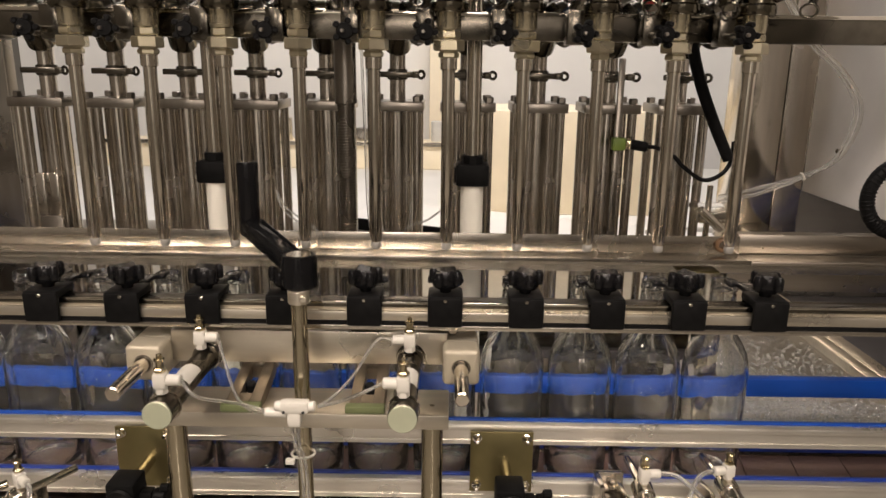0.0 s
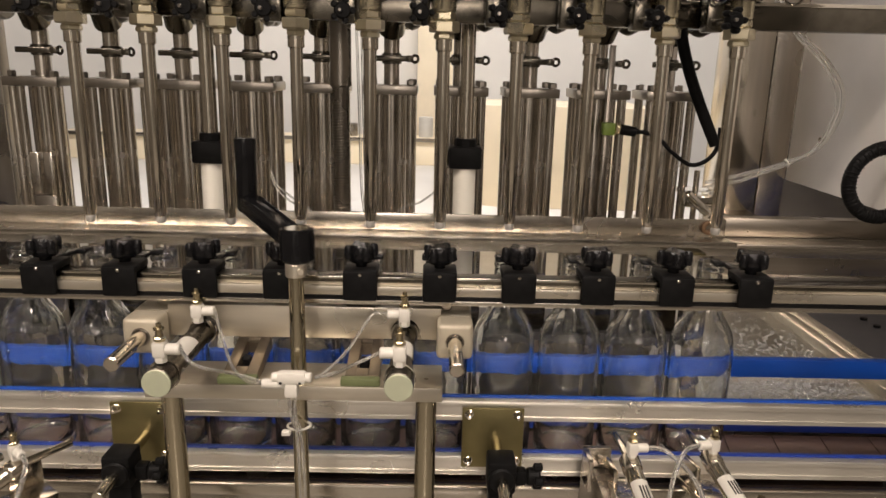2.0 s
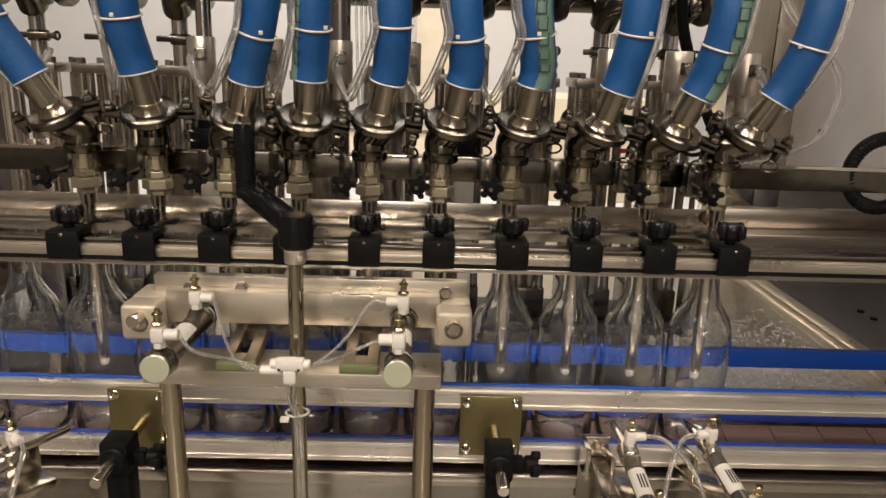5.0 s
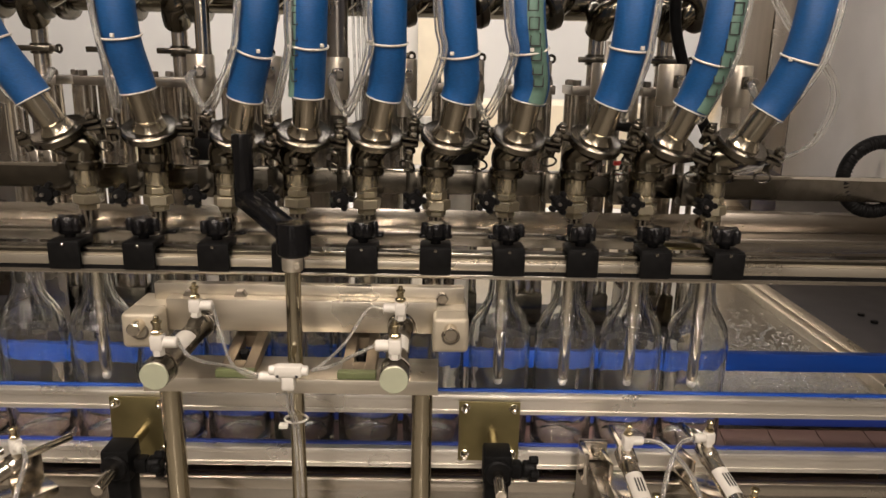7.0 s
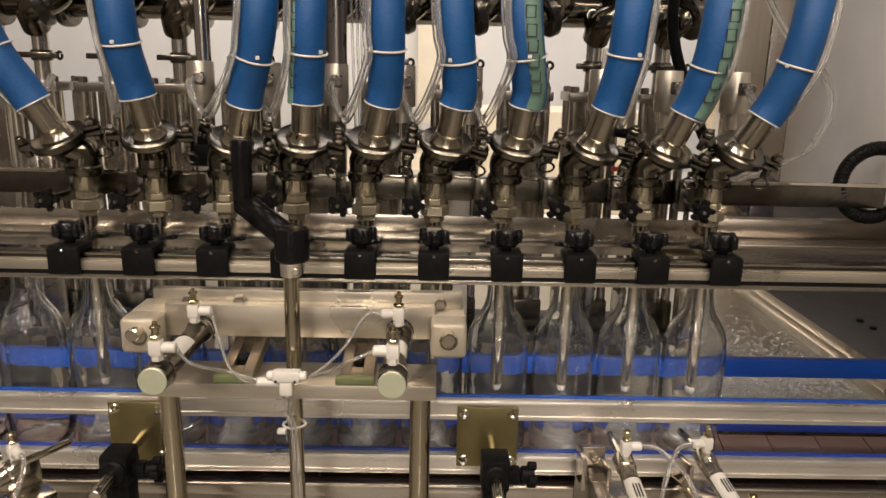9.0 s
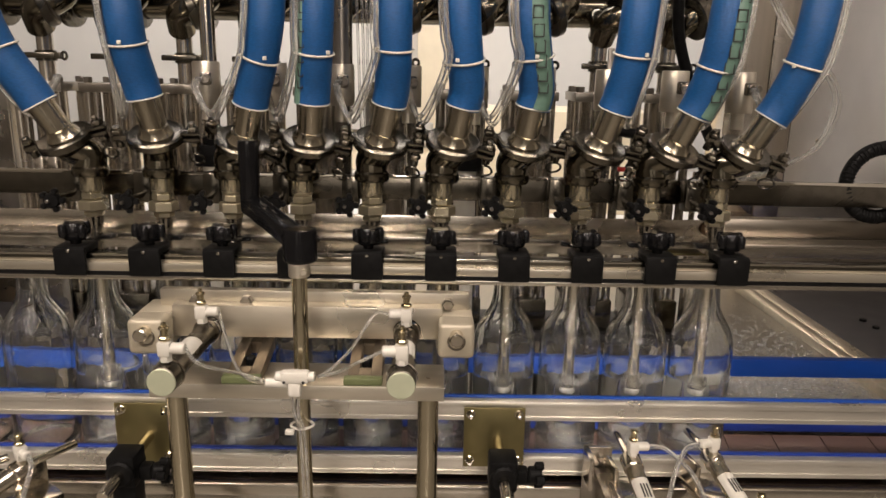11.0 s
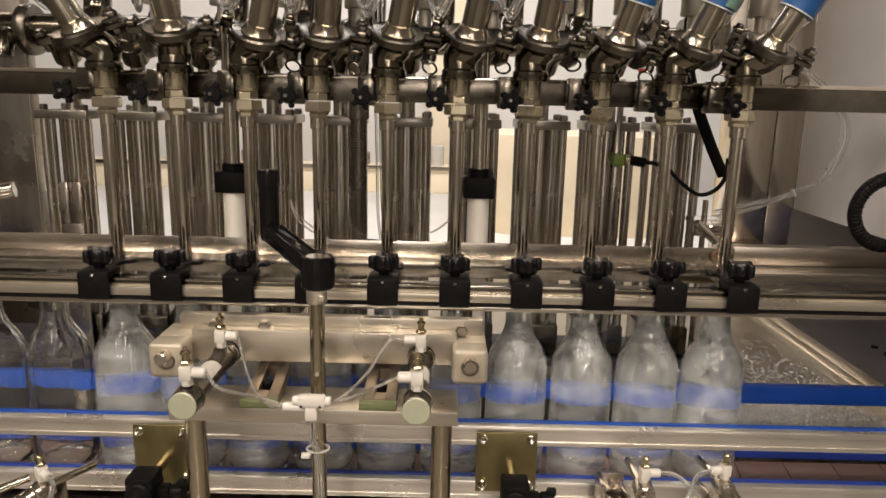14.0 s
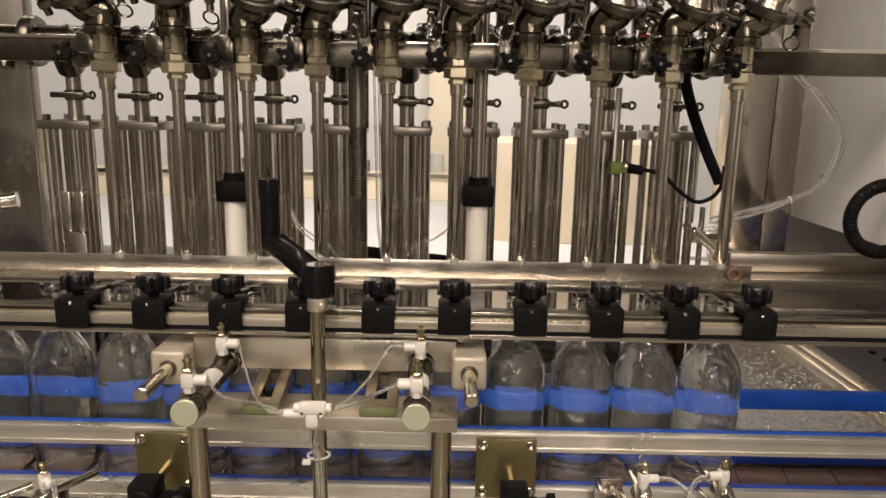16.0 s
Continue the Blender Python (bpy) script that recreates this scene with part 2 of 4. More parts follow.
def part(name, shape, material, parent=None, label="", m=None):
    """Link a bmesh (or a mesh shared with alike pieces) as one mesh object under a thing or a part."""
    me = finish(shape) if isinstance(shape, bmesh.types.BMesh) else shape
    if not me.materials:
        me.materials.append(material)
    ob = new(name, me)
    if parent:
        ob.parent = parent
    if m is not None:
        ob.matrix_basis = m
    return tagged(ob, label)


def thing(name, label, category, group="", m=None, kind=""):
    ob = new(name)
    ob.empty_display_size = 0.02
    if m is not None:
        ob.matrix_basis = m
    return tagged(ob, label, category, group, kind)


def N():
    return bmesh.new()


P = 0.075


def bx(i):
    return P * (i - 5.5)


# ---- workshop shell ----
def slab(name, a, material, label, bevel=0.0):
    return tagged(part(name, box(N(), *a, bevel), material), label, name.split("_")[0], kind="structure")


slab("floor", (-2.3, 2.3, -7.2, 3.1, -0.1, 0), FLOOR, "grey painted workshop floor", 0)
# ceiling and three hall walls are unseen, dark to deepen reflections in the metal
slab("ceiling", (-2.3, 2.3, -7.2, 3.1, 3.0, 3.1), UNSEEN_DARK, "unseen dark ceiling", 0)
slab("wall_north", (-2.3, 2.3, 2.9, 3.1, 0, 3.0), WALL, "white workshop wall behind the machine", 0)
south = N()
for x0, x1 in ((-2.1, -1.9), (-0.30, 1.20), (2.0, 2.1)):
    box(south, x0, x1, -7.2, -7.0, 0, 3.0, 0)
for x0, x1 in ((-1.9, -0.30), (1.20, 2.0)):
    box(south, x0, x1, -7.2, -7.0, 2.4, 3.0, 0)
    box(south, x0, x1, -7.2, -7.0, 0, 0.12, 0)
tagged(part("wall_south", south, UNSEEN_DARK), "unseen dark wall with two added window openings", "wall", kind="structure")
# frames of the added window openings behind the camera
for k, (x0, x1) in enumerate(((-1.9, -0.30), (1.20, 2.0))):
    fr = N()
    xm = (x0 + x1) / 2
    for u, v in ((x0, x0 + 0.05), (xm - 0.02, xm + 0.02), (x1 - 0.05, x1)):
        box(fr, u, v, -7.09, -7.04, 0.12, 2.4, 0.004)
    tagged(part("window_%d" % (k + 1), fr, WALL), "unseen tall window frame added for streaks in the metal", "window", kind="structure")
slab("wall_east", (2.1, 2.3, -7, 2.9, 0, 3.0), UNSEEN_DARK, "unseen dark wall added to darken side reflections", 0)
slab("wall_west", (-2.3, -2.1, -7, 2.9, 0, 3.0), UNSEEN_DARK, "unseen dark wall added to darken side reflections", 0)

# ---- conveyor ----
def conveyor():
    ob = thing("conveyor", "stainless conveyor with pink brown chain plates and blue guide strips", "conveyor")
    b = N()
    box(b, -1.3, 1.3, -0.062, -0.056, 0.30, 0.884, 0.001)
    box(b, -1.3, 1.3, -0.066, -0.050, 0.872, 0.886, 0.002)
    part("side_panel", b, STEEL_X, ob, "reflective stainless side sheet")
    part("side_panel", box(N(), -1.3, 1.3, 0.056, 0.060, 0.30, 0.884), STEEL_X, ob)
    part("bed", box(N(), -1.3, 1.3, -0.054, 0.054, 0.30, 0.884), STEEL_DARK, ob)
    plate = N()
    c = 0.0605
    vs = [(-c / 2 + 0.004, -0.040), (c / 2 + 0.004 - 0.0015, -0.040), (c / 2 - 0.006, 0.0), (c / 2 + 0.004 - 0.0015, 0.044), (-c / 2 + 0.004, 0.044), (-c / 2 - 0.006 + 0.0015, 0.0)]
    lo = [plate.verts.new((x, y, 0.0)) for x, y in vs]
    hi = [plate.verts.new((x, y, 0.0042)) for x, y in vs]
    plate.faces.new(hi)
    plate.faces.new(list(reversed(lo)))
    for k in range(6):
        plate.faces.new((lo[k], lo[(k + 1) % 6], hi[(k + 1) % 6], hi[k]))
    me = finish(plate)
    for k in range(-18, 19):
        part("chain_plate", me, BELT, ob, m=pose(k * c, 0, 0.8905))
    return ob


conveyor()


def guide_rail(name, label, y, z0, z1, material_front, strip, depth):
    ob = thing(name, label, "guide rail")
    part("profile", box(N(), -1.2, 1.2, y - depth, y, z0, z1, 0.0015), material_front, ob)
    part("edge_bead", box(N(), -1.2, 1.2, y - depth - 0.0015, y - depth + 0.002, z0, z0 + 0.005, 0.0008), material_front, ob)
    part("edge_bead", box(N(), -1.2, 1.2, y - depth - 0.0015, y - depth + 0.002, z1 - 0.006, z1 - 0.001, 0.0008), material_front, ob)
    part("liner", box(N(), -1.2, 1.2, y + 0.0005, y + 0.006, z0 - 0.001, z1 + 0.0012, 0.0005), strip, ob, "blue plastic wear strip")
    return ob


guide_rail("guide_rail", "upper aluminium guide rail with blue plastic liner in front of bottles", -0.044, 0.961, 0.983, ALU, BLUE, 0.010)
guide_rail("guide_rail", "lower aluminium guide rail with blue plastic liner in front of bottles", -0.044, 0.895, 0.917, ALU, NAVY, 0.010)


def rear_rails():
    ob = thing("rear_guide_rail", "bright blue plastic guide rail behind the bottles", "guide rail")
    part("rail", box(N(), -1.2, 1.2, 0.040, 0.052, 0.974, 0.997, 0.0015), BLUE, ob)
    part("backing", box(N(), -1.2, 1.2, 0.0525, 0.060, 0.978, 0.993, 0.001), ALU, ob, "aluminium backing bar")
    ob = thing("rear_guide_rail", "low dark blue plastic guide strip behind the bottles", "guide rail")
    part("rail", box(N(), -1.2, 1.2, 0.046, 0.054, 0.898, 0.911, 0.001), NAVY, ob)


rear_rails()


def rail_bracket(x, w):
    ob = thing("rail_bracket", "yellow zinc-plated rail bracket with black rod clamp", "bracket", "rail brackets")
    y = -0.0575
    part("plate", box(N(), x - w / 2, x + w / 2, y - 0.003, y, 0.908, 0.978, 0.0006), BRASS, ob, "yellow zinc-plated plate")
    for sx in (-1, 1):
        for z in (0.971, 0.916):
            b = N()
            px = x + sx * (w / 2 - 0.007)
            rod(b, (px, y - 0.0025, z), (px, y - 0.0042, z), 0.0052, 18)
            hexnut(b, (px, y - 0.004, z), (px, y - 0.0085, z), 0.0042)
            rod(b, (px, y - 0.0082, z), (px, y - 0.012, z), 0.0022, 10)
            part("bolt", b, CHROME, ob)
    rx = x + 0.004
    part("rod", rod(N(), (rx, y - 0.002, 0.940), (rx, y - 0.115, 0.938), 0.0056), STEEL, ob, "bright steel rod")
    b = N()
    box(b, rx - 0.014, rx + 0.014, y - 0.076, y - 0.046, 0.922, 0.956, 0.003)
    box(b, rx - 0.012, rx + 0.012, y - 0.072, y - 0.048, 0.868, 0.924, 0.003)
    rod(b, (rx, y - 0.044, 0.939), (rx, y - 0.080, 0.939), 0.0135, 24, 0.002)
    box(b, rx + 0.012, rx + 0.026, y - 0.066, y - 0.052, 0.925, 0.941, 0.003)
    part("clamp", b, BLACK, ob, "black plastic cross clamp")
    b = N()
    rod(b, (rx + 0.026, y - 0.059, 0.933), (rx + 0.040, y - 0.059, 0.933), 0.009, 16, 0.002)
    for k in range(4):
        a = math.pi / 2 * k
        rod(b, (rx + 0.033, y - 0.059 + 0.010 * math.cos(a), 0.933 + 0.010 * math.sin(a)), (rx + 0.042, y - 0.059 + 0.010 * math.cos(a), 0.933 + 0.010 * math.sin(a)), 0.0045, 10, 0.001)
    part("knob", b, BLACK, ob, "black clamping knob")
    part("post", rod(N(), (rx, y - 0.060, 0.60), (rx, y - 0.060, 0.87), 0.008), STEEL_DARK, ob)
    part("foot", box(N(), rx - 0.02, rx + 0.02, y - 0.075, y - 0.0085, 0.60, 0.615, 0.001), STEEL_DARK, ob)


rail_bracket(-0.278, 0.062)
rail_bracket(0.099, 0.066)


# ---- deck and drain tray ----
def deck():
    ob = thing("deck_tray", "wet stainless deck tray with raised rim and droplets", "tray")
    b = N()
    box(b, -1.2, 0.640, 0.062, 1.0, 0.905, 0.912, 0.001)
    part("floor_sheet", b, DECK, ob, "wet stainless sheet")
    b = N()
    box(b, 0.640, 0.662, 0.062, 1.0, 0.900, 0.926, 0.003)
    box(b, 0.662, 0.690, 0.062, 1.0, 0.9185, 0.9255, 0.002)
    part("rim", b, CREAM, ob, "folded bright rim")
    rng = random.Random(4)
    b = N()
    for _ in range(6000):
        x = rng.gauss(0.51, 0.09)
        y = 0.066 + abs(rng.gauss(0, 0.15))
        if x > 0.632 or x < 0.33:
            continue
        r = rng.uniform(0.0010, 0.0026)
        m = Matrix.Translation((x, y, 0.9119)) @ Matrix.Diagonal((rng.uniform(0.8, 1.5), rng.uniform(0.8, 1.3), 1.0, 1))
        lathe(b, [(r, 0), (r * 0.85, r * 0.5), (r * 0.5, r * 0.85), (0, r)], 8, m)
    tagged(part("beaded_water", finish(b, 85), BEAD, ob, "clear water droplets"), kind="stuff")
    top = thing("dark_worktop", "dark grey sheet worktop beside the deck tray", "worktop")
    part("sheet", box(N(), 0.691, 1.4, -0.3, 1.0, 0.898, 0.908, 0.002), DARK_TOP, top)
    for x, y in ((0.806, 0.443), (0.807, 0.405), (0.84, 0.30)):
        part("screw", rod(N(), (x, y, 0.907), (x, y, 0.912), 0.006, 12), BLACK, top)
    base = thing("base_cabinet", "stainless base cabinet under the deck tray", "cabinet")
    part("cabinet", box(N(), -1.2, 1.4, 0.064, 1.0, 0.05, 0.897, 0.003), STEEL_X, base)
    part("foot", box(N(), -1.1, -1.0, 0.1, 0.2, 0.0, 0.05), BLACK, base)
    part("foot", box(N(), 1.2, 1.3, 0.1, 0.2, 0.0, 0.05), BLACK, base)
    part("foot", box(N(), -1.1, -1.0, 0.8, 0.9, 0.0, 0.05), BLACK, base)
    part("foot", box(N(), 1.2, 1.3, 0.8, 0.9, 0.0, 0.05), BLACK, base)


deck()


# ---- bottles ----
PROFILE = [(0.0, 0.004), (0.026, 0.002), (0.0315, 0.0), (0.0342, 0.004), (0.035, 0.010), (0.035, 0.112), (0.0350, 0.127), (0.0349, 0.134), (0.0345, 0.1415), (0.0333, 0.1485), (0.0310, 0.1555), (0.0277, 0.162), (0.0240, 0.168), (0.0204, 0.174), (0.0175, 0.180), (0.0157, 0.187), (0.0147, 0.195), (0.0142, 0.205), (0.0138, 0.214), (0.0135, 0.220), (0.0135, 0.224), (0.0142, 0.2255), (0.0145, 0.228), (0.0134, 0.2295), (0.0137, 0.234), (0.0130, 0.235)]
INNER = [(0.0104, 0.2345), (0.0104, 0.224), (0.0106, 0.219), (0.0108, 0.213), (0.0111, 0.204), (0.0115, 0.194), (0.0124, 0.1855), (0.0141, 0.178), (0.0171, 0.1715), (0.0208, 0.1655), (0.0244, 0.1595), (0.0278, 0.153), (0.0301, 0.146), (0.0313, 0.139), (0.0317, 0.132), (0.0318, 0.125), (0.0316, 0.112), (0.0312, 0.060), (0.0314, 0.020), (0.0280, 0.012), (0.0, 0.016)]
BELT_Z = 0.8948
CUT = 0.2236
BOTTLE = finish(lathe(N(), [q for q in PROFILE if q[1] < CUT] + [q for q in INNER if q[1] < CUT], 40, closed=False), 60)
RIM = finish(lathe(N(), [q for q in PROFILE if q[1] > CUT] + [(0.0104, 0.2345), (0.0104, 0.2238)], 40, closed=True), 60)
DROPS = N()
rng = random.Random(21)
for _ in range(46):
    k = rng.randrange(5, 15)
    (r0, z0), (r1, z1) = PROFILE[k], PROFILE[k + 1]
    f, a, size = rng.random(), rng.uniform(0, 2 * math.pi), rng.uniform(0.0006, 0.0015)
    rr, zz = r0 + (r1 - r0) * f, z0 + (z1 - z0) * f
    c = Vector((rr * math.cos(a), rr * math.sin(a), zz))
    up = Vector(((z1 - z0) * math.cos(a), (z1 - z0) * math.sin(a), r0 - r1)).normalized()
    lathe(DROPS, [(size, -0.0001), (size * 0.8, size * 0.4), (size * 0.45, size * 0.62), (0, size * 0.7)], 7, along(c, c + up)[0])
DROPS = finish(DROPS, 85)
for i in range(-2, 11):
    ob = tagged(part("bottle", BOTTLE, GLASS), "clear glass bottle with tapered shoulder standing on the conveyor", "bottle", "bottles on the conveyor")
    ob.matrix_basis = pose(bx(i) + (0.0 if i > 0 else -0.004), 0, BELT_Z, 0, 0, 37 * i)
    ob.visible_shadow = False
    part("rim", RIM, GLASS, ob, "thick clear glass rim").visible_shadow = False
    tagged(part("droplets", DROPS, BEAD, ob, "small clear water droplets"), kind="stuff")

COLUMN = 0.110
column_mesh = finish(lathe(N(), [(0.0319, -COLUMN), (0.0319, 0)], 36))
upper = [(r + 0.0001, z - 0.2072) for r, z in reversed(INNER) if 0.111 < z < 0.2]
upper_mesh = finish(lathe(N(), [(0.0319, -0.0990)] + upper + [(0.0111, 0.0)], 36), 60)
foam_mesh = finish(lathe(N(), [(0, -0.0005), (0.012, -0.001), (0.026, -0.0012), (0.0300, -0.0030), (0.0314, -0.0015), (0.0312, 0.0012), (0.0285, 0.0016), (0.012, 0.0006), (0, 0.0008)], 32), 70)
cloud_mesh = finish(lathe(N(), [(0, -0.192), (0.027, -0.19), (0.030, -0.18), (0.0300, -0.062), (0.0262, -0.0480), (0.0190, -0.035), (0.0125, -0.022), (0.0108, -0.012), (0.0102, -0.002), (0, 0)], 24), 70)
columns, uppers, clouds, foams = [], [], [], []
for i in range(1, 11):
    columns.append(tagged(part("water", column_mesh, FILL), "clear water filling a glass bottle", "water", "bottle fillings"))
    uppers.append(tagged(part("water_head", upper_mesh, FILL), "clear water in a bottle shoulder", "water", "bottle fillings"))
    foams.append(tagged(part("foam_layer", foam_mesh, FOAM), "thin foamy water surface inside a bottle", "foam", "bottle fillings"))
    for w in (columns[-1], uppers[-1], foams[-1]):
        w.visible_shadow = False
    clouds.append(tagged(part("bubble_cloud", cloud_mesh, MILK), "milky swirl of fine bubbles in a bottle", "bubbles", "bottle fillings"))


# ---- filling head with ten nozzles (built in its raised place) ----
def star(bm, m, r, h, lobes=5):
    """A star grip knob about z."""
    lathe(bm, [(0, 0), (r * 0.58, 0), (r * 0.64, h * 0.2), (r * 0.64, h * 0.8), (r * 0.52, h), (0, h)], 20, m)
    for k in range(lobes):
        a = 2 * math.pi * k / lobes
        c = m @ Matrix.Translation((r * 0.76 * math.cos(a), r * 0.76 * math.sin(a), 0))
        lathe(bm, [(0, 0.001), (r * 0.21, 0.001), (r * 0.25, h * 0.25), (r * 0.25, h * 0.8), (r * 0.17, h * 0.98), (0, h * 0.98)], 12, c)
    return bm


head = thing("filling_head", "stainless filling head with ten nozzles and blue hoses", "filling machine")
b = N()
box(b, -0.95, 0.545, 0.026, 0.046, 1.375, 1.401, 0.0015)
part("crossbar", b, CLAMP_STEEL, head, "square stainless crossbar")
part("cap_strip", box(N(), -0.95, 0.545, 0.024, 0.026, 1.399, 1.403, 0.0005), CHROME, head)
TUBE = finish(lathe(N(), [(0, 1.1665), (0.0042, 1.1665), (0.0066, 1.174), (0.0066, 1.345), (0.0085, 1.346), (0.0085, 1.357), (0, 1.357)], 20))
TIP = finish(lathe(N(), [(0, 1.1600), (0.0038, 1.1601), (0.0050, 1.162), (0.0052, 1.1655), (0.0046, 1.1675), (0, 1.1675)], 16))
NUTS = N()
hexnut(NUTS, (0, 0, 1.357), (0, 0, 1.3625), 0.0105)
hexnut(NUTS, (0, 0, 1.3635), (0, 0, 1.3745), 0.0155)
rod(NUTS, (0, 0, 1.362), (0, 0, 1.364), 0.009)
hexnut(NUTS, (0, 0, 1.3755), (0, 0, 1.383), 0.0115)
NUTS = finish(NUTS)
BODY = finish(lathe(N(), [(0, 1.3835), (0.0105, 1.3835), (0.0118, 1.386), (0.0118, 1.400), (0.0128, 1.402), (0.0150, 1.407), (0.0150, 1.412), (0, 1.4125)], 24))
CLAMP = N()
lathe(CLAMP, [(0.0, 0.0350), (0.0215, 0.0345), (0.0262, 0.0330), (0.0290, 0.0345), (0.0290, 0.0410), (0.0270, 0.0425), (0.0235, 0.0415), (0.0, 0.0415)], 30)
box(CLAMP, 0.026, 0.045, -0.007, 0.007, 0.0335, 0.0385, 0.0015)
box(CLAMP, 0.026, 0.045, -0.006, 0.006, 0.0405, 0.0445, 0.0015)
box(CLAMP, -0.043, -0.026, -0.006, 0.006, 0.034, 0.042, 0.0015)
rod(CLAMP, (-0.038, 0, 0.026), (-0.038, 0, 0.050), 0.0042, 12)
rod(CLAMP, (0.038, 0, 0.026), (0.038, 0, 0.054), 0.0030, 12)
hexnut(CLAMP, (0.038, 0, 0.0447), (0.038, 0, 0.0500), 0.0062)
hexnut(CLAMP, (-0.038, 0, 0.0422), (-0.038, 0, 0.0470), 0.0062)
CLAMP = finish(CLAMP)
WING = N()
rod(WING, (0.038, 0.0, 0.026), (0.038, -0.003, 0.020), 0.0042, 10)
ring(WING, (0.038, -0.005, 0.0135), (0.15, 1, 0.3), 0.0078, 0.0013, 18, 6)
hexnut(WING, (0.038, 0, 0.027), (0.038, 0, 0.0332), 0.0058)
WING = finish(WING)
STUB = finish(lathe(N(), [(0, 0.0460), (0.0136, 0.0440), (0.0140, 0.0850), (0, 0.0852)], 28))
CONE = finish(lathe(N(), [(0, 0.0412), (0.0180, 0.0412), (0.0180, 0.0424), (0.0148, 0.0468), (0.0136, 0.0510), (0.010, 0.0520), (0, 0.0522)], 28))
CAN = N()
lathe(CAN, [(0, 0), (0.0145, 0), (0.0150, 0.001), (0.0150, 0.044), (0.0140, 0.0455), (0, 0.0457)], 24)
rod(CAN, (0, 0, -0.018), (0, 0, 0.0), 0.007)
CAN = finish(CAN)
FIT = N()
box(FIT, -0.006, 0.006, -0.020, -0.012, 0.020, 0.034, 0.002)
rod(FIT, (0, -0.019, 0.027), (0, -0.030, 0.027), 0.0052, 14, 0.001)
ring(FIT, (0, -0.030, 0.027), (0, 1, 0), 0.0036, 0.0014, 14, 6)
FIT = finish(FIT)
KNOB = finish(star(N(), pose(0, -0.034, 1.380, 90, 0, 12), 0.0128, 0.011))
STUD = finish(rod(N(), (0, -0.0495, 1.380), (0, -0.0445, 1.380), 0.0019, 10))
SPIN = N()
rod(SPIN, (0, -0.034, 1.380), (0, 0.010, 1.380), 0.0035, 10)
box(SPIN, -0.009, 0.009, 0.004, 0.0245, 1.371, 1.4045, 0.0015)
SPIN = finish(SPIN)
LEAN = {1: -28, 2: 3, 3: 28, 4: 18, 5: 17, 6: 18, 7: 16, 8: 24, 9: 29, 10: 32}
STUB_LEAN = {1: -27, 2: -9, 3: 15, 4: 6, 5: 12, 6: 12, 7: 9, 8: 16, 9: 21, 10: 27}
HOSE_X = {1: -0.412, 2: -0.274, 3: -0.135, 4: -0.088, 5: -0.012, 6: 0.054, 7: 0.121, 8: 0.226, 9: 0.313, 10: 0.401}
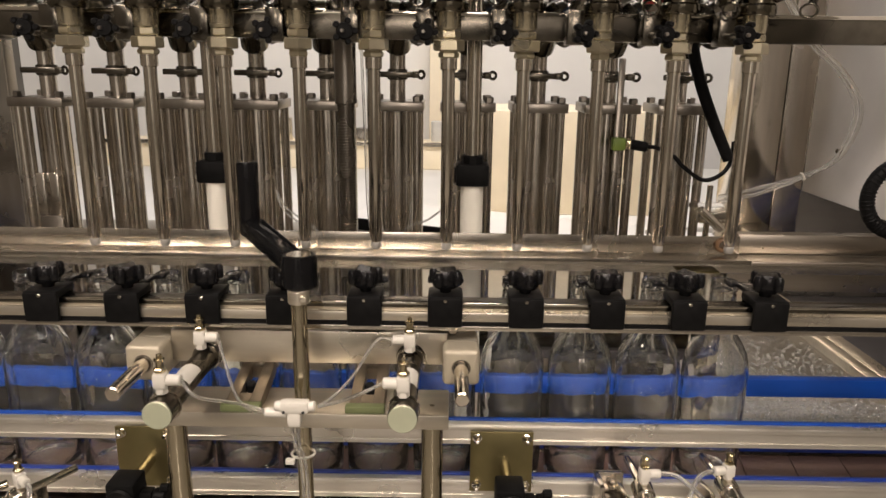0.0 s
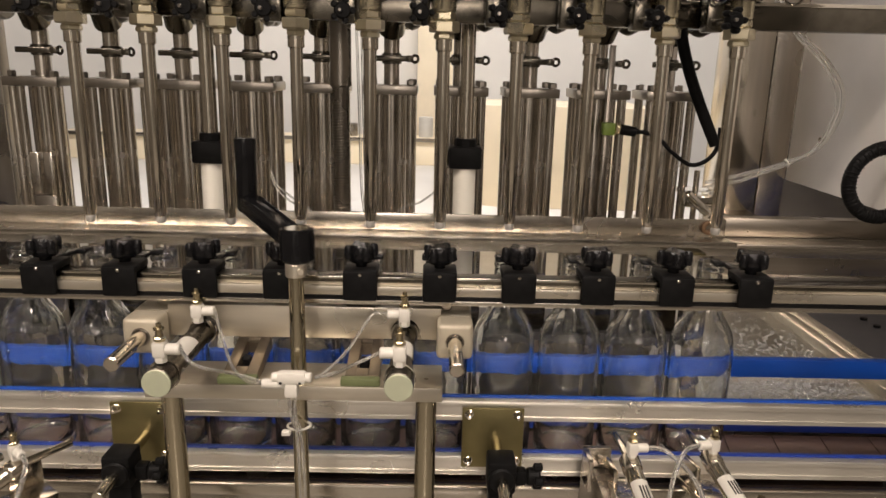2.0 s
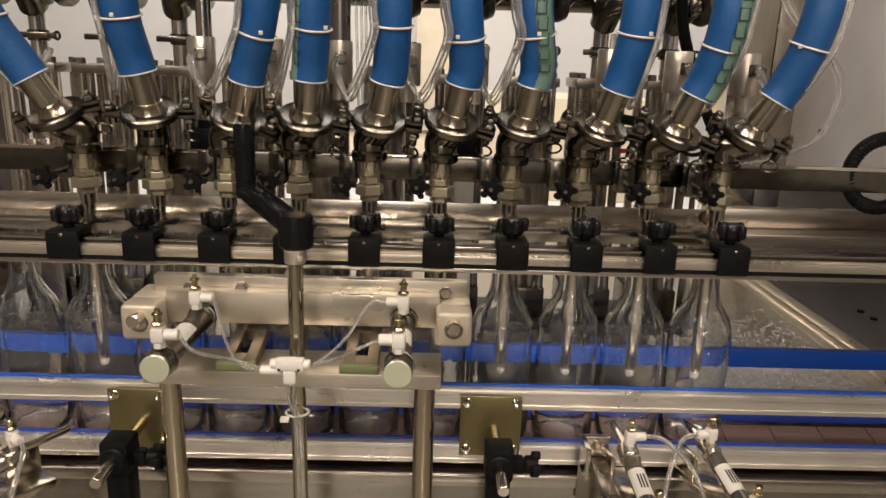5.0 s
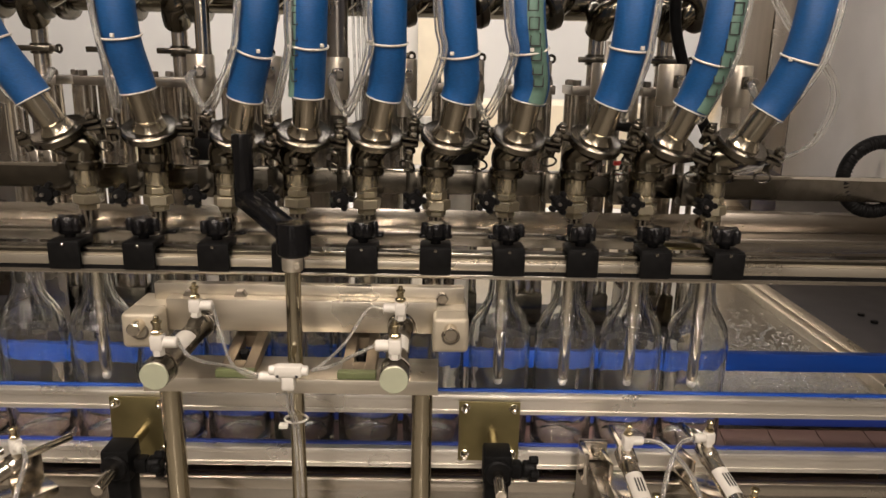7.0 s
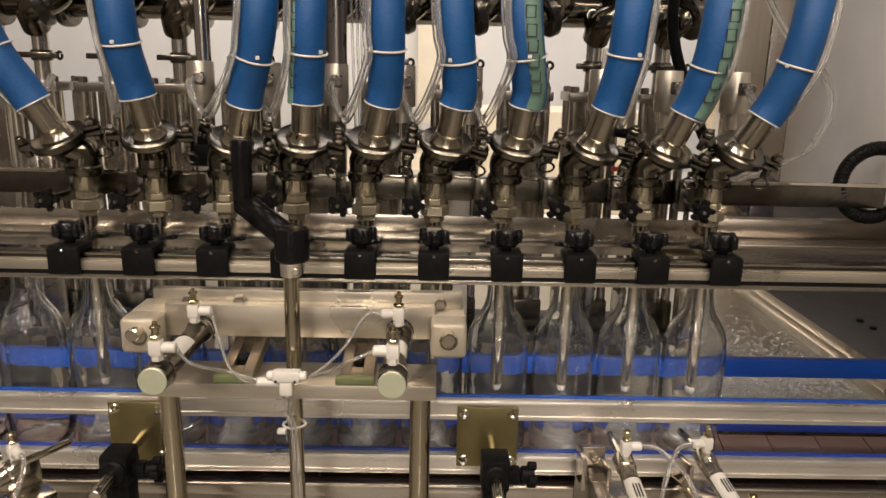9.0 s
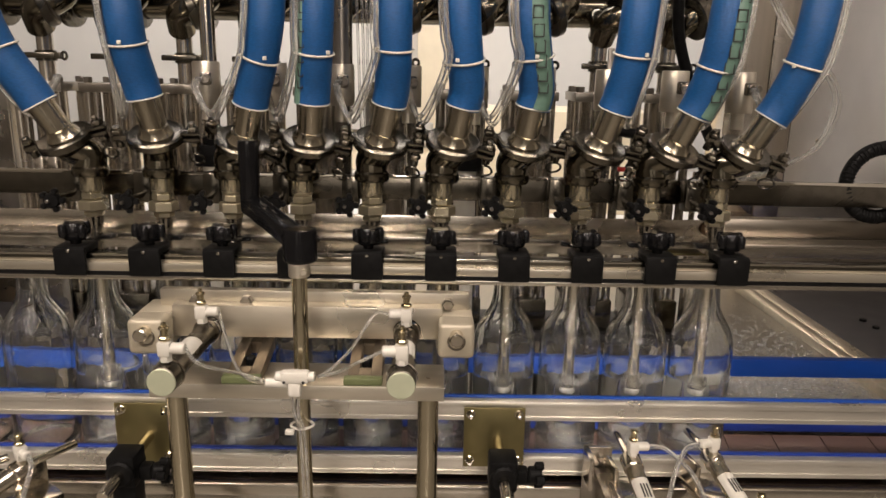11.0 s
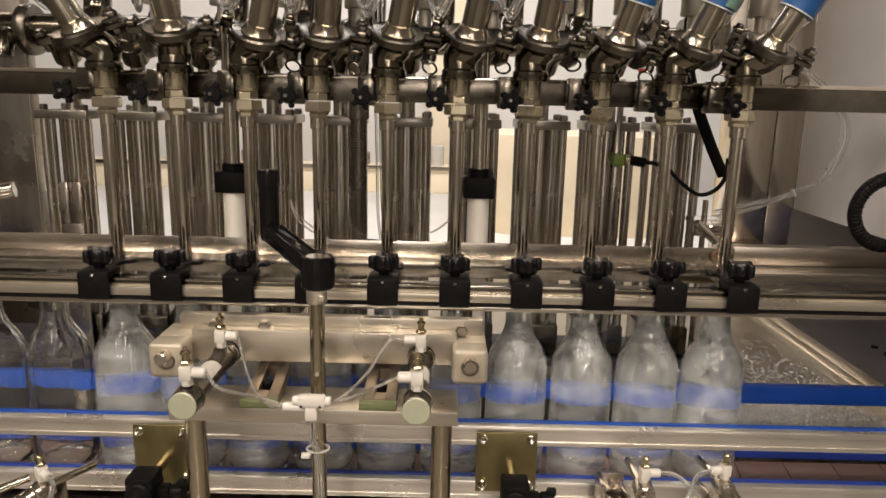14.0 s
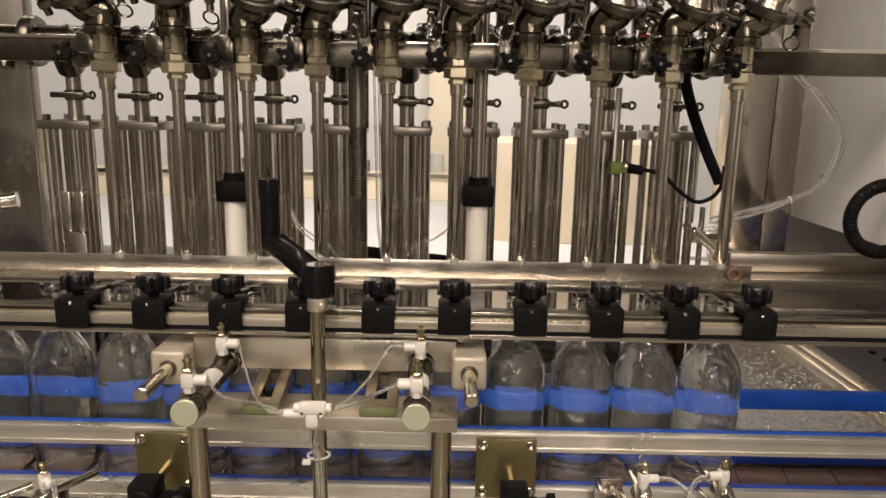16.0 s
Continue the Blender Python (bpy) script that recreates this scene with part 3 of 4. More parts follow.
for i in range(1, 11):
    x = bx(i)
    tube = part("nozzle", TUBE, STEEL, head, "slim stainless filling nozzle", m=pose(x, 0, 0, 0, 0, 40 * i))
    part("tip", TIP, TIP_PLASTIC, tube, "white plastic tip")
    part("hex_nut", NUTS, NUT, tube, "satin steel hex nuts")
    part("neck", BODY, NUT, tube)
    seat = pose(x, 0, 1.408)
    lean = pose(0, 0, 0, 17, LEAN[i], 0)
    turn = seat @ lean
    level = lean @ Matrix.Translation((0, 0, 0.038)) @ pose(0, 0, 0, 9, -0.45 * LEAN[i], 0) @ Matrix.Translation((0, 0, -0.038))
    # upright body that bends towards the tilted flange
    b = pipe(N(), [Vector((0, 0, -0.008)), Vector((0, 0, 0.004)), Vector((0, 0, 0.015)), level @ Vector((0, 0, 0.028)), level @ Vector((0, 0, 0.036))], 0.0168, 26, 6)
    lathe(b, [(0.012, -0.007), (0.0178, -0.007), (0.0188, -0.005), (0.0188, 0.001), (0.0172, 0.003), (0.012, 0.003)], 26, None, True)
    lathe(b, [(0.012, 0.0255), (0.0172, 0.0255), (0.0225, 0.0325), (0.0245, 0.0350), (0.012, 0.0355)], 28, level, True)
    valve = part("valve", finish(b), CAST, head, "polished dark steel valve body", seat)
    part("clamp_ring", CLAMP, CLAMP_STEEL, valve, "dark steel pipe clamp", level @ pose(0, 0, 0, 0, 0, 8 * (i % 3) - 10))
    part("wing_nut", WING, CLAMP_STEEL, valve, m=level @ pose(0, 0, 0, 0, 0, 10 * (i % 4) - 14))
    part("ferrule", CONE, TAIL_STEEL, valve, "bright conical ferrule", level)
    bend = lean @ Matrix.Translation((0, 0, 0.042)) @ pose(0, 0, 0, -6, STUB_LEAN[i] - LEAN[i], 0) @ Matrix.Translation((0, 0, -0.042))
    part("hose_stub", STUB, TAIL_STEEL, valve, "stainless hose tail", bend)
    can = part("actuator", CAN, CREAM, head, "satin steel valve actuator", pose(x + 0.036, 0.058, 1.476))
    part("fitting", FIT, STEEL_DARK, can, "grey elbow fitting", pose(0, 0, 0, 0, 0, 14))
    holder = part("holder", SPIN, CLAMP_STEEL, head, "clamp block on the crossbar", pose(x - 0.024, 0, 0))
    part("star_knob", KNOB, BLACK, holder, "black star knob", pose(0, 0, 0))
    part("stud", STUD, STEEL_DARK, holder, "bright knob stud", pose(0, 0, 0))
    # hose from the stub upwards
    s, d = seat @ bend @ Vector((0, 0, 0.078)), ((seat @ bend).to_3x3() @ Vector((0, 0, 1))).normalized()
    gate = Vector((HOSE_X[i], -0.038, 1.572))
    sway = 0.02 if i > 7 else (-0.02 if i < 3 else 0.004 * (i % 3 - 1))
    line = [s, s + d * 0.018, s.lerp(gate, 0.55) + Vector((d.x * 0.012, -0.004, 0)), gate, gate + Vector((sway * 0.4, 0.012, 0.06)), gate + Vector((sway, 0.05, 0.20))]
    hose = part("hose", pipe(N(), line, 0.0180, 20, 8), HOSE, head, "thick blue fabric-covered hose")
    g = glide(line, 8)
    tie = N()
    k = 15 + i % 3
    ring(tie, g[k], g[k + 1] - g[k - 1], 0.0192, 0.0012, 26, 6)
    box(tie, -0.0018, 0.0018, -0.0212, -0.0186, -0.0022, 0.0016, 0.0005, Matrix.Translation(g[k]) @ pose(0, 0, 0, 0, 0, 25 * (i % 5) - 50))
    part("cable_tie", tie, WHITE, hose, "white cable tie")
    ringb = N()
    ring(ringb, g[1], d, 0.0178, 0.0008, 26, 6)
    part("hose_end", ringb, WHITE, hose, "white hose end")
    if i in (4, 7, 9):
        # printed stripe along the hose
        side = Vector({4: (-0.0105, -0.009, 0), 7: (0.004, -0.0085, 0), 9: (0.006, -0.008, 0)}[i])
        wide = 0.0060 if i == 4 else 0.0112
        stripe = part("printed_stripe", pipe(N(), [p + side for p in line], wide, 16, 8), HOSE_GREEN, hose, "grey green printed stripe")
        marks = N()
        for k in range(9, 30, 3):
            c, a = g[k] + side, (g[k + 1] - g[k]).normalized()
            m = Matrix.Translation(c) @ a.to_track_quat("Z", "Y").to_matrix().to_4x4()
            w = wide * 0.45
            q = c + Vector((0, -wide * 0.97, 0))
            box(marks, q.x - w, q.x + w, q.y - 0.0006, q.y + 0.0004, q.z - 0.006, q.z - 0.005, 0)
            box(marks, q.x - w, q.x - w + 0.001, q.y - 0.0006, q.y + 0.0004, q.z - 0.006, q.z + 0.006, 0)
            box(marks, q.x + w - 0.001, q.x + w, q.y - 0.0006, q.y + 0.0004, q.z - 0.006, q.z + 0.006, 0)
            box(marks, q.x - w, q.x + w, q.y - 0.0006, q.y + 0.0004, q.z + 0.005, q.z + 0.006, 0)
        part("print", marks, INK, stripe)
    sgn = -1 if i < 8 else 1
    for j, off in enumerate((0.0205, 0.0225)):
        f0 = Vector((x + 0.036 + 0.003 * j, 0.026, 1.503))
        if i < 8:
            f0.x -= P
        up = [Vector((q.x + sgn * (off - 0.006 * j), q.y - 0.006 - 0.010 * j, q.z)) for q in (g[14], g[20], g[26], g[33], g[40])]
        low = Vector((f0.x * 0.6 + up[0].x * 0.4, -0.008, 1.470 - 0.007 * j))
        part("air_tube", pipe(N(), [f0, f0 + Vector((0, -0.012, -0.010)), low, *up], 0.0028, 8, 8), CLEAR, head, "clear plastic air tube")
part("indicator", box(N(), 0.232, 0.246, 0.02, 0.025, 1.412, 1.417, 0.001), RED, head, "small red indicator")


# ---- neck guide: rail with ten clamp brackets (built in its retracted place) ----
guide = thing("neck_guide", "aluminium rail carrying ten black bottle neck clamps", "neck guide")
Y = -0.098
b = N()
box(b, -0.95, 0.95, Y - 0.010, Y + 0.010, 1.1180, 1.1272, 0.001)
box(b, -0.95, 0.95, Y - 0.005, Y + 0.008, 1.1260, 1.1300, 0)
part("rail", b, CREAM, guide, "grooved aluminium rail")
# dark slot, dark lower line and bright top edge, put in as coloured strips
part("top_bar", box(N(), -0.95, 0.95, Y - 0.007, Y + 0.012, 1.1300, 1.1355, 0.001), CLAMP_STEEL, guide, "dark band along the rail's slot")
part("edge_trim", box(N(), -0.95, 0.95, Y - 0.0085, Y - 0.0072, 1.1340, 1.1362, 0.0003), CHROME, guide, "bright upper edge")
part("under_strip", box(N(), -0.95, 0.95, Y - 0.0095, Y + 0.006, 1.1132, 1.1176, 0.0005), BLACK, guide, "black lower strip")
part("lip", box(N(), -0.95, 0.95, Y - 0.011, Y - 0.008, 1.1095, 1.1140, 0.0004), STEEL_X, guide, "thin bright lower lip")
BRKT = N()
box(BRKT, -0.0162, 0.0162, -0.0150, 0.018, 1.1358, 1.1440, 0.0025)
box(BRKT, -0.0162, 0.0162, -0.0160, -0.0105, 1.1140, 1.1425, 0.002)
box(BRKT, -0.0150, 0.0150, 0.0135, 0.018, 1.118, 1.1425, 0.002)
BRKT = finish(BRKT)
ARM = N()
box(ARM, -0.010, 0.010, 0.0, 0.036, 1.1385, 1.1440, 0.002)
box(ARM, -0.018, -0.007, 0.030, 0.048, 1.1385, 1.1435, 0.002)
box(ARM, 0.007, 0.018, 0.030, 0.048, 1.1385, 1.1435, 0.002)
ARM = finish(ARM)
GRIP = N()
star(GRIP, pose(0, 0, 1.1510, 0, 0, 20), 0.0168, 0.0145, 4)
rod(GRIP, (0, 0, 1.142), (0, 0, 1.153), 0.0055, 12)
lathe(GRIP, [(0.0105, 1.1485), (0.0120, 1.1515), (0, 1.1516)], 16)
GRIP = finish(GRIP)
for i in range(1, 11):
    c = part("clamp", BRKT, BLACK, guide, "black plastic clamp bracket", pose(bx(i), Y, 0))
    part("fork", ARM, BLACK_GLOSS, c, "black neck fork", pose(0, 0.012, 0))
    part("star_knob", GRIP, BLACK_GLOSS, c, "black star knob", pose(0, 0.002, 0, 0, 0, (i * 37) % 90))
    pin = N()
    rod(pin, (0, -0.0145, 1.1400), (0, -0.0175, 1.1400), 0.0018, 8)
    part("pin", pin, CHROME, c)
for x in (-0.241, 0.053):
    b = N()
    rod(b, (x, -0.190, 1.079), (x, -0.050, 1.079), 0.0066, 18, 0.0012)
    part("guide_rod", b, STEEL, guide, "bright round guide rod")
    part("rod_end", rod(N(), (x, -0.056, 1.079), (x, -0.056, 1.1136), 0.006), STEEL_DARK, guide)
for x in (-0.190, 0.005):
    part("piston_rod", rod(N(), (x, -0.11, 1.078), (x, -0.050, 1.078), 0.004), CHROME, guide)


# ---- positioner stand ----
def positioner():
    ob = thing("positioner_stand", "milled aluminium positioner stand on steel posts with air cylinders", "machine stand")
    for x in (-0.211, 0.027):
        part("post", rod(N(), (x, -0.138, 0.30), (x, -0.138, 1.0292), 0.0100, 24), POST, ob, "round stainless post")
    post = N()
    rod(post, (-0.0915, -0.140, 0.30), (-0.0915, -0.140, 1.158), 0.0072, 20)
    part("spindle", post, POST, ob, "slim stainless spindle")
    b = N()
    rod(b, (-0.0915, -0.140, 1.146), (-0.0915, -0.140, 1.158), 0.0095, 20)
    rod(b, (-0.0855, -0.151, 1.152), (-0.0855, -0.146, 1.152), 0.003, 10)
    part("collar", b, CREAM, ob, "set collar with grub screw")
    part("table", box(N(), -0.232, 0.042, -0.150, -0.096, 1.0290, 1.0432, 0.001), CREAM, ob, "milled aluminium table plate")
    b = N()
    box(b, -0.225, 0.040, -0.098, -0.082, 1.070, 1.1025, 0.001)
    part("beam", b, CREAM, ob, "milled aluminium cross beam")
    b = N()
    box(b, -0.242, 0.067, -0.081, -0.070, 1.088, 1.1128, 0.001)
    part("back_plate", b, CREAM, ob, "tall aluminium back plate")
    for x in (-0.205, -0.155, 0.045):
        part("bolt", hexnut(N(), (x, -0.0805, 1.103), (x, -0.090, 1.103), 0.0062), STEEL_DARK, ob)
    for x in (-0.241, 0.053):
        block = N()
        box(block, x - 0.0172, x + 0.0172, -0.126, -0.0985, 1.0615, 1.0965, 0.0045, seg=3)
        box(block, x - 0.0165, x + 0.0165, -0.0985, -0.060, 1.0620, 1.0960, 0.002)
        blk = part("guide_block", block, BLOCK, ob, "pale guide bush block")
        part("bush", ring(N(), (x, -0.1262, 1.079), (0, 1, 0), 0.0078, 0.0012, 20, 6), STEEL_DARK, blk)
    for x, w in ((-0.146, 0.012), (-0.033, -0.010)):
        s = N()
        m = pose(x, -0.113, 1.0435, 12, 0, 0)
        box(s, -0.016, -0.0055, -0.026, 0.036, 0, 0.013, 0.0008, m)
        box(s, 0.0055, 0.016, -0.026, 0.036, 0, 0.013, 0.0008, m)
        box(s, -0.0055, 0.0055, -0.026, -0.014, 0, 0.013, 0.0005, m)
        box(s, -0.0055, 0.0055, 0.026, 0.036, 0, 0.013, 0.0005, m)
        sl = part("slotted_bracket", s, TAN, ob, "slotted aluminium bracket")
        part("pad", box(N(), x - 0.019, x + 0.017, -0.1495, -0.1405, 1.0434, 1.0505, 0.001), PAD, sl, "olive green pad")
        part("slot_screw", hexnut(N(), m @ Vector((0, 0.002, 0.001)), m @ Vector((0, 0.002, 0.0125)), 0.0052), BLACK, sl)
    for x in (-0.190, 0.005):
        b = N()
        lathe(b, [(0, 0), (0.0112, 0), (0.0122, 0.001), (0.0122, 0.014), (0.0108, 0.015), (0.0104, 0.017), (0.0104, 0.108), (0.0112, 0.110), (0.0122, 0.112), (0.0122, 0.122), (0.0138, 0.124), (0.0138, 0.130), (0.010, 0.1315), (0, 0.134)], 28, along((x, -0.222, 1.078), (x, -0.090, 1.078))[0])
        cyl = part("air_cylinder", b, CLAMP_STEEL, ob, "dark round air cylinder")
        for q in (-0.104, -0.205):
            part("cap_ring", ring(N(), (x, q, 1.078), (0, 1, 0), 0.0124, 0.0012, 24, 6), CHROME, cyl, "bright cap ring")
        part("end_cap", rod(N(), (x, -0.2235, 1.078), (x, -0.2215, 1.078), 0.0119, 28, 0.0005), END_CAP, cyl, "pale green end cap")
        lab = N()
        lathe(lab, [(0.01055, 0.046), (0.01055, 0.076)], 28, along((x, -0.222, 1.078), (x, -0.090, 1.078))[0])
        bmesh.ops.delete(lab, geom=[v for v in lab.verts if v.co.z < 1.078 + 0.0045], context="VERTS")
        part("sticker", lab, WHITE, cyl, "white paper sticker")
        for yy, side in ((-0.209, 1), (-0.116, 1 if x < -0.1 else -1)):
            if x > 0:
                side = -1
            f = N()
            rod(f, (x, yy, 1.0910), (x, yy, 1.0970), 0.0052, 6)
            box(f, x - 0.0055, x + 0.0055, yy - 0.0055, yy + 0.0055, 1.0960, 1.1090, 0.002)
            rod(f, (x, yy, 1.1025), (x + side * 0.0165, yy, 1.1025), 0.0048, 16, 0.001)
            ft = part("elbow", f, WHITE, cyl, "white push-in elbow")
            g = N()
            hexnut(g, (x, yy, 1.1092), (x, yy, 1.1135), 0.0052)
            rod(g, (x, yy, 1.1133), (x, yy, 1.1190), 0.0032, 12)
            rod(g, (x, yy, 1.1185), (x, yy, 1.1215), 0.0044, 14, 0.0008)
            rod(g, (x, yy, 1.1210), (x, yy, 1.1250), 0.0022, 10)
            part("flow_screw", g, BRASS_FIT, cyl, "nickel flow control screw")
    # tee connectors and air tubes
    tee = N()
    box(tee, -0.1040, -0.0790, -0.178, -0.167, 1.0570, 1.0680, 0.0025)
    box(tee, -0.0980, -0.0860, -0.1775, -0.1675, 1.0440, 1.0580, 0.0025)
    rod(tee, (-0.109, -0.1725, 1.0625), (-0.074, -0.1725, 1.0625), 0.0046, 16, 0.001)
    rod(tee, (-0.118, -0.172, 1.056), (-0.098, -0.172, 1.056), 0.0045, 16, 0.001)
    t = part("tee_connector", tee, WHITE, ob, "white air tee connectors")
    dots = N()
    for x in (-0.1005, -0.0835):
        rod(dots, (x, -0.1785, 1.059), (x, -0.177, 1.059), 0.0014, 10, 0.0002)
    part("mark", dots, INK, t)
    for pts in (
        [(-0.1735, -0.209, 1.1025), (-0.160, -0.215, 1.091), (-0.138, -0.180, 1.068), (-0.118, -0.173, 1.058)],
        [(-0.1735, -0.116, 1.1025), (-0.168, -0.122, 1.086), (-0.150, -0.150, 1.062), (-0.132, -0.168, 1.056), (-0.118, -0.172, 1.056)],
        [(-0.0115, -0.209, 1.1025), (-0.030, -0.212, 1.094), (-0.052, -0.178, 1.070), (-0.071, -0.1725, 1.0625)],
        [(-0.0115, -0.116, 1.1025), (-0.026, -0.118, 1.102), (-0.045, -0.138, 1.076), (-0.062, -0.165, 1.066), (-0.071, -0.1725, 1.0625)],
        [(-0.0960, -0.172, 1.046), (-0.0940, -0.166, 1.02), (-0.0905, -0.158, 0.98), (-0.089, -0.155, 0.80)],
        [(-0.0890, -0.172, 1.046), (-0.0905, -0.166, 1.02), (-0.0865, -0.157, 0.98), (-0.084, -0.155, 0.80)],
    ):
        part("air_tube", pipe(N(), pts, 0.0015, 8, 6), CLEAR, ob, "clear plastic air tube")
    tie = N()
    ring(tie, (-0.091, -0.149, 1.003), (0, 0.1, 1), 0.0105, 0.0012, 20, 6)
    box(tie, -0.104, -0.096, -0.166, -0.160, 1.001, 1.005, 0.0006)
    part("cable_tie", tie, WHITE, ob, "white cable tie")
    # crank
    crank = N()
    hx, hy = -0.0915, -0.132
    lathe(crank, [(0, 1.158), (0.0140, 1.158), (0.0155, 1.160), (0.0160, 1.182), (0.0150, 1.188), (0.0120, 1.1885), (0.0115, 1.1875), (0, 1.1875)], 32, Matrix.Translation((hx, hy, 0)))
    h1 = Vector((-0.1500, -0.072, 1.200))
    m, ln = along((hx, hy, 1.176), h1)
    rot = m
    box(crank, -0.0100, 0.0100, -0.0070, 0.0070, 0.004, ln, 0.003, rot)
    box(crank, -0.0095, -0.0070, -0.0082, 0.0082, 0.012, ln - 0.006, 0.001, rot)
    box(crank, 0.0070, 0.0095, -0.0082, 0.0082, 0.012, ln - 0.006, 0.001, rot)
    cr = part("crank_arm", crank, BLACK_GLOSS, ob, "black moulded crank arm")
    hd = N()
    lathe(hd, [(0, -0.010), (0.0085, -0.010), (0.0098, -0.006), (0.0100, 0.045), (0.0105, 0.058), (0.0100, 0.0605), (0.0075, 0.061), (0, 0.0605)], 12, Matrix.Translation(h1))
    part("crank_handle", hd, BLACK_GLOSS, cr, "black ribbed handle grip")
    part("handle_pin", rod(N(), h1 + Vector((0, 0, 0.060)), h1 + Vector((0, 0, 0.0616)), 0.006, 14, 0.0004), CHROME, cr)
    part("hub_cap", rod(N(), (hx, hy, 1.1865), (hx, hy, 1.1882), 0.0112, 24, 0.0004), STEEL, cr, "grey hub cap")


positioner()


# ---- drip tray (built in its rear place) ----
tray = thing("drip_tray", "long stainless drip tray behind the bottle necks", "drip tray")
part("back_wall", box(N(), -0.95, 0.372, 0.055, 0.0565, 1.1450, 1.1650, 0.0004), STEEL_X, tray, "folded stainless sheet")
part("base", box(N(), -0.95, 0.372, 0.0202, 0.0565, 1.1435, 1.1448, 0.0004), STEEL_X, tray)
part("front_lip", box(N(), -0.95, 0.372, 0.0185, 0.0200, 1.1400, 1.1470, 0.0004), STEEL_X, tray)
part("end_mark", ring(N(), (0.352, 0.0530, 1.1555), (0, 1, 0), 0.0064, 0.0024, 20, 8), RUST, tray, "rust brown ring")
for x in (-0.60, 0.30):
    part("arm", box(N(), x - 0.010, x + 0.010, 0.0570, 0.150, 1.146, 1.150, 0.0005), STEEL, tray)


def fixed_beams():
    ob = thing("cross_beam", "long stainless cross beams behind the drip tray", "beam")
    b = N()
    box(b, -0.95, 0.60, 0.066, 0.080, 1.118, 1.1425, 0.001)
    part("beam", b, STEEL_X, ob)
    b = N()
    box(b, 0.374, 0.62, 0.064, 0.082, 1.143, 1.1655, 0.001)
    box(b, 0.374, 0.62, 0.030, 0.063, 1.138, 1.1425, 0.001)
    part("end_beam", b, END_STEEL, ob, "stepped stainless end piece")
    part("cover", box(N(), 0.374, 0.62, 0.083, 0.088, 1.092, 1.136, 0.001), END_STEEL, ob, "stainless lower cover")
    part("bracket", box(N(), 0.300, 0.345, 0.036, 0.060, 1.1265, 1.129, 0.0005), BRASS, ob, "yellow zinc bracket")
    for x in (-0.90, 0.362):
        part("leg", box(N(), x - 0.015, x + 0.015, 0.090, 0.110, 0.912, 1.118, 0.001), STEEL, ob)


fixed_beams()


# ---- piston cylinders behind ----
def piston(x):
    ob = thing("piston_cylinder", "stainless piston filling cylinder with tie rods and square end plates", "piston cylinder", "piston cylinders", pose(x, 0, 0))
    y = 0.165
    part("end_plate", box(N(), -0.0332, 0.0332, y - 0.037, y + 0.034, 1.296, 1.307, 0.001), STEEL_DARK, ob, "square end plate")
    part("barrel", rod(N(), (0, y, 0.997), (0, y, 1.296), 0.0195, 32), SATIN, ob, "polished cylinder barrel")
    for sx in (-1, 1):
        for sy in (-1, 1):
            part("tie_rod", rod(N(), (sx * 0.0255, y + sy * 0.026, 0.997), (sx * 0.0255, y + sy * 0.026, 1.2965), 0.0056, 14), SATIN, ob)
            part("nut", hexnut(N(), (sx * 0.0255, y + sy * 0.026, 1.3065), (sx * 0.0255, y + sy * 0.026, 1.314), 0.0055), STEEL_DARK, ob)
        part("guide_rod", rod(N(), (sx * 0.0125, y - 0.030 + 0.004 * sx, 0.997), (sx * 0.0125, y - 0.030 + 0.004 * sx, 1.2965), 0.0046, 14), SATIN, ob)
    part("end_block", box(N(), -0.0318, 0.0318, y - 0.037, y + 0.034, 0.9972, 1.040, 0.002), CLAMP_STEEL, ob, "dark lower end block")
    part("piston_rod", rod(N(), (0, y, 1.306), (0, y, 1.375), 0.0098, 18), SATIN, ob, "dull steel piston rod")
    lev = N()
    box(lev, -0.024, 0.021, y - 0.0175, y - 0.0115, 1.3350, 1.3420, 0.0015)
    box(lev, 0.019, 0.0275, y - 0.019, y - 0.016, 1.3345, 1.3425, 0.001)
    box(lev, 0.019, 0.0275, y - 0.013, y - 0.010, 1.3345, 1.3425, 0.001)
    rod(lev, (0, y, 1.3320), (0, y, 1.3450), 0.0125, 20, 0.001)
    ring(lev, (0.0295, y - 0.0145, 1.3385), (0.35, 1, 0), 0.0042, 0.0018, 18, 6)
    part("clamp_lever", lev, CLAMP_STEEL, ob, "dark steel clamp lever with ring end")
    e = N()
    pipe(e, [(0, y - 0.004, 1.372), (0.004, y - 0.020, 1.388), (0.016, y - 0.028, 1.396), (0.030, y - 0.026, 1.402), (0.040, y - 0.014, 1.416), (0.042, y, 1.45), (0.042, y, 1.60)], 0.0165, 18, 6)
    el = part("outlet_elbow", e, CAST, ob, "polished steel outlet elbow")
    c = N()
    lathe(c, [(0.015, -0.007), (0.0255, -0.006), (0.0275, -0.004), (0.0275, 0.004), (0.0255, 0.006), (0.015, 0.007)], 24, along((0.020, y - 0.029, 1.398), (0.036, y - 0.024, 1.405))[0], True)
    part("pipe_clamp", c, CLAMP_STEEL, el)


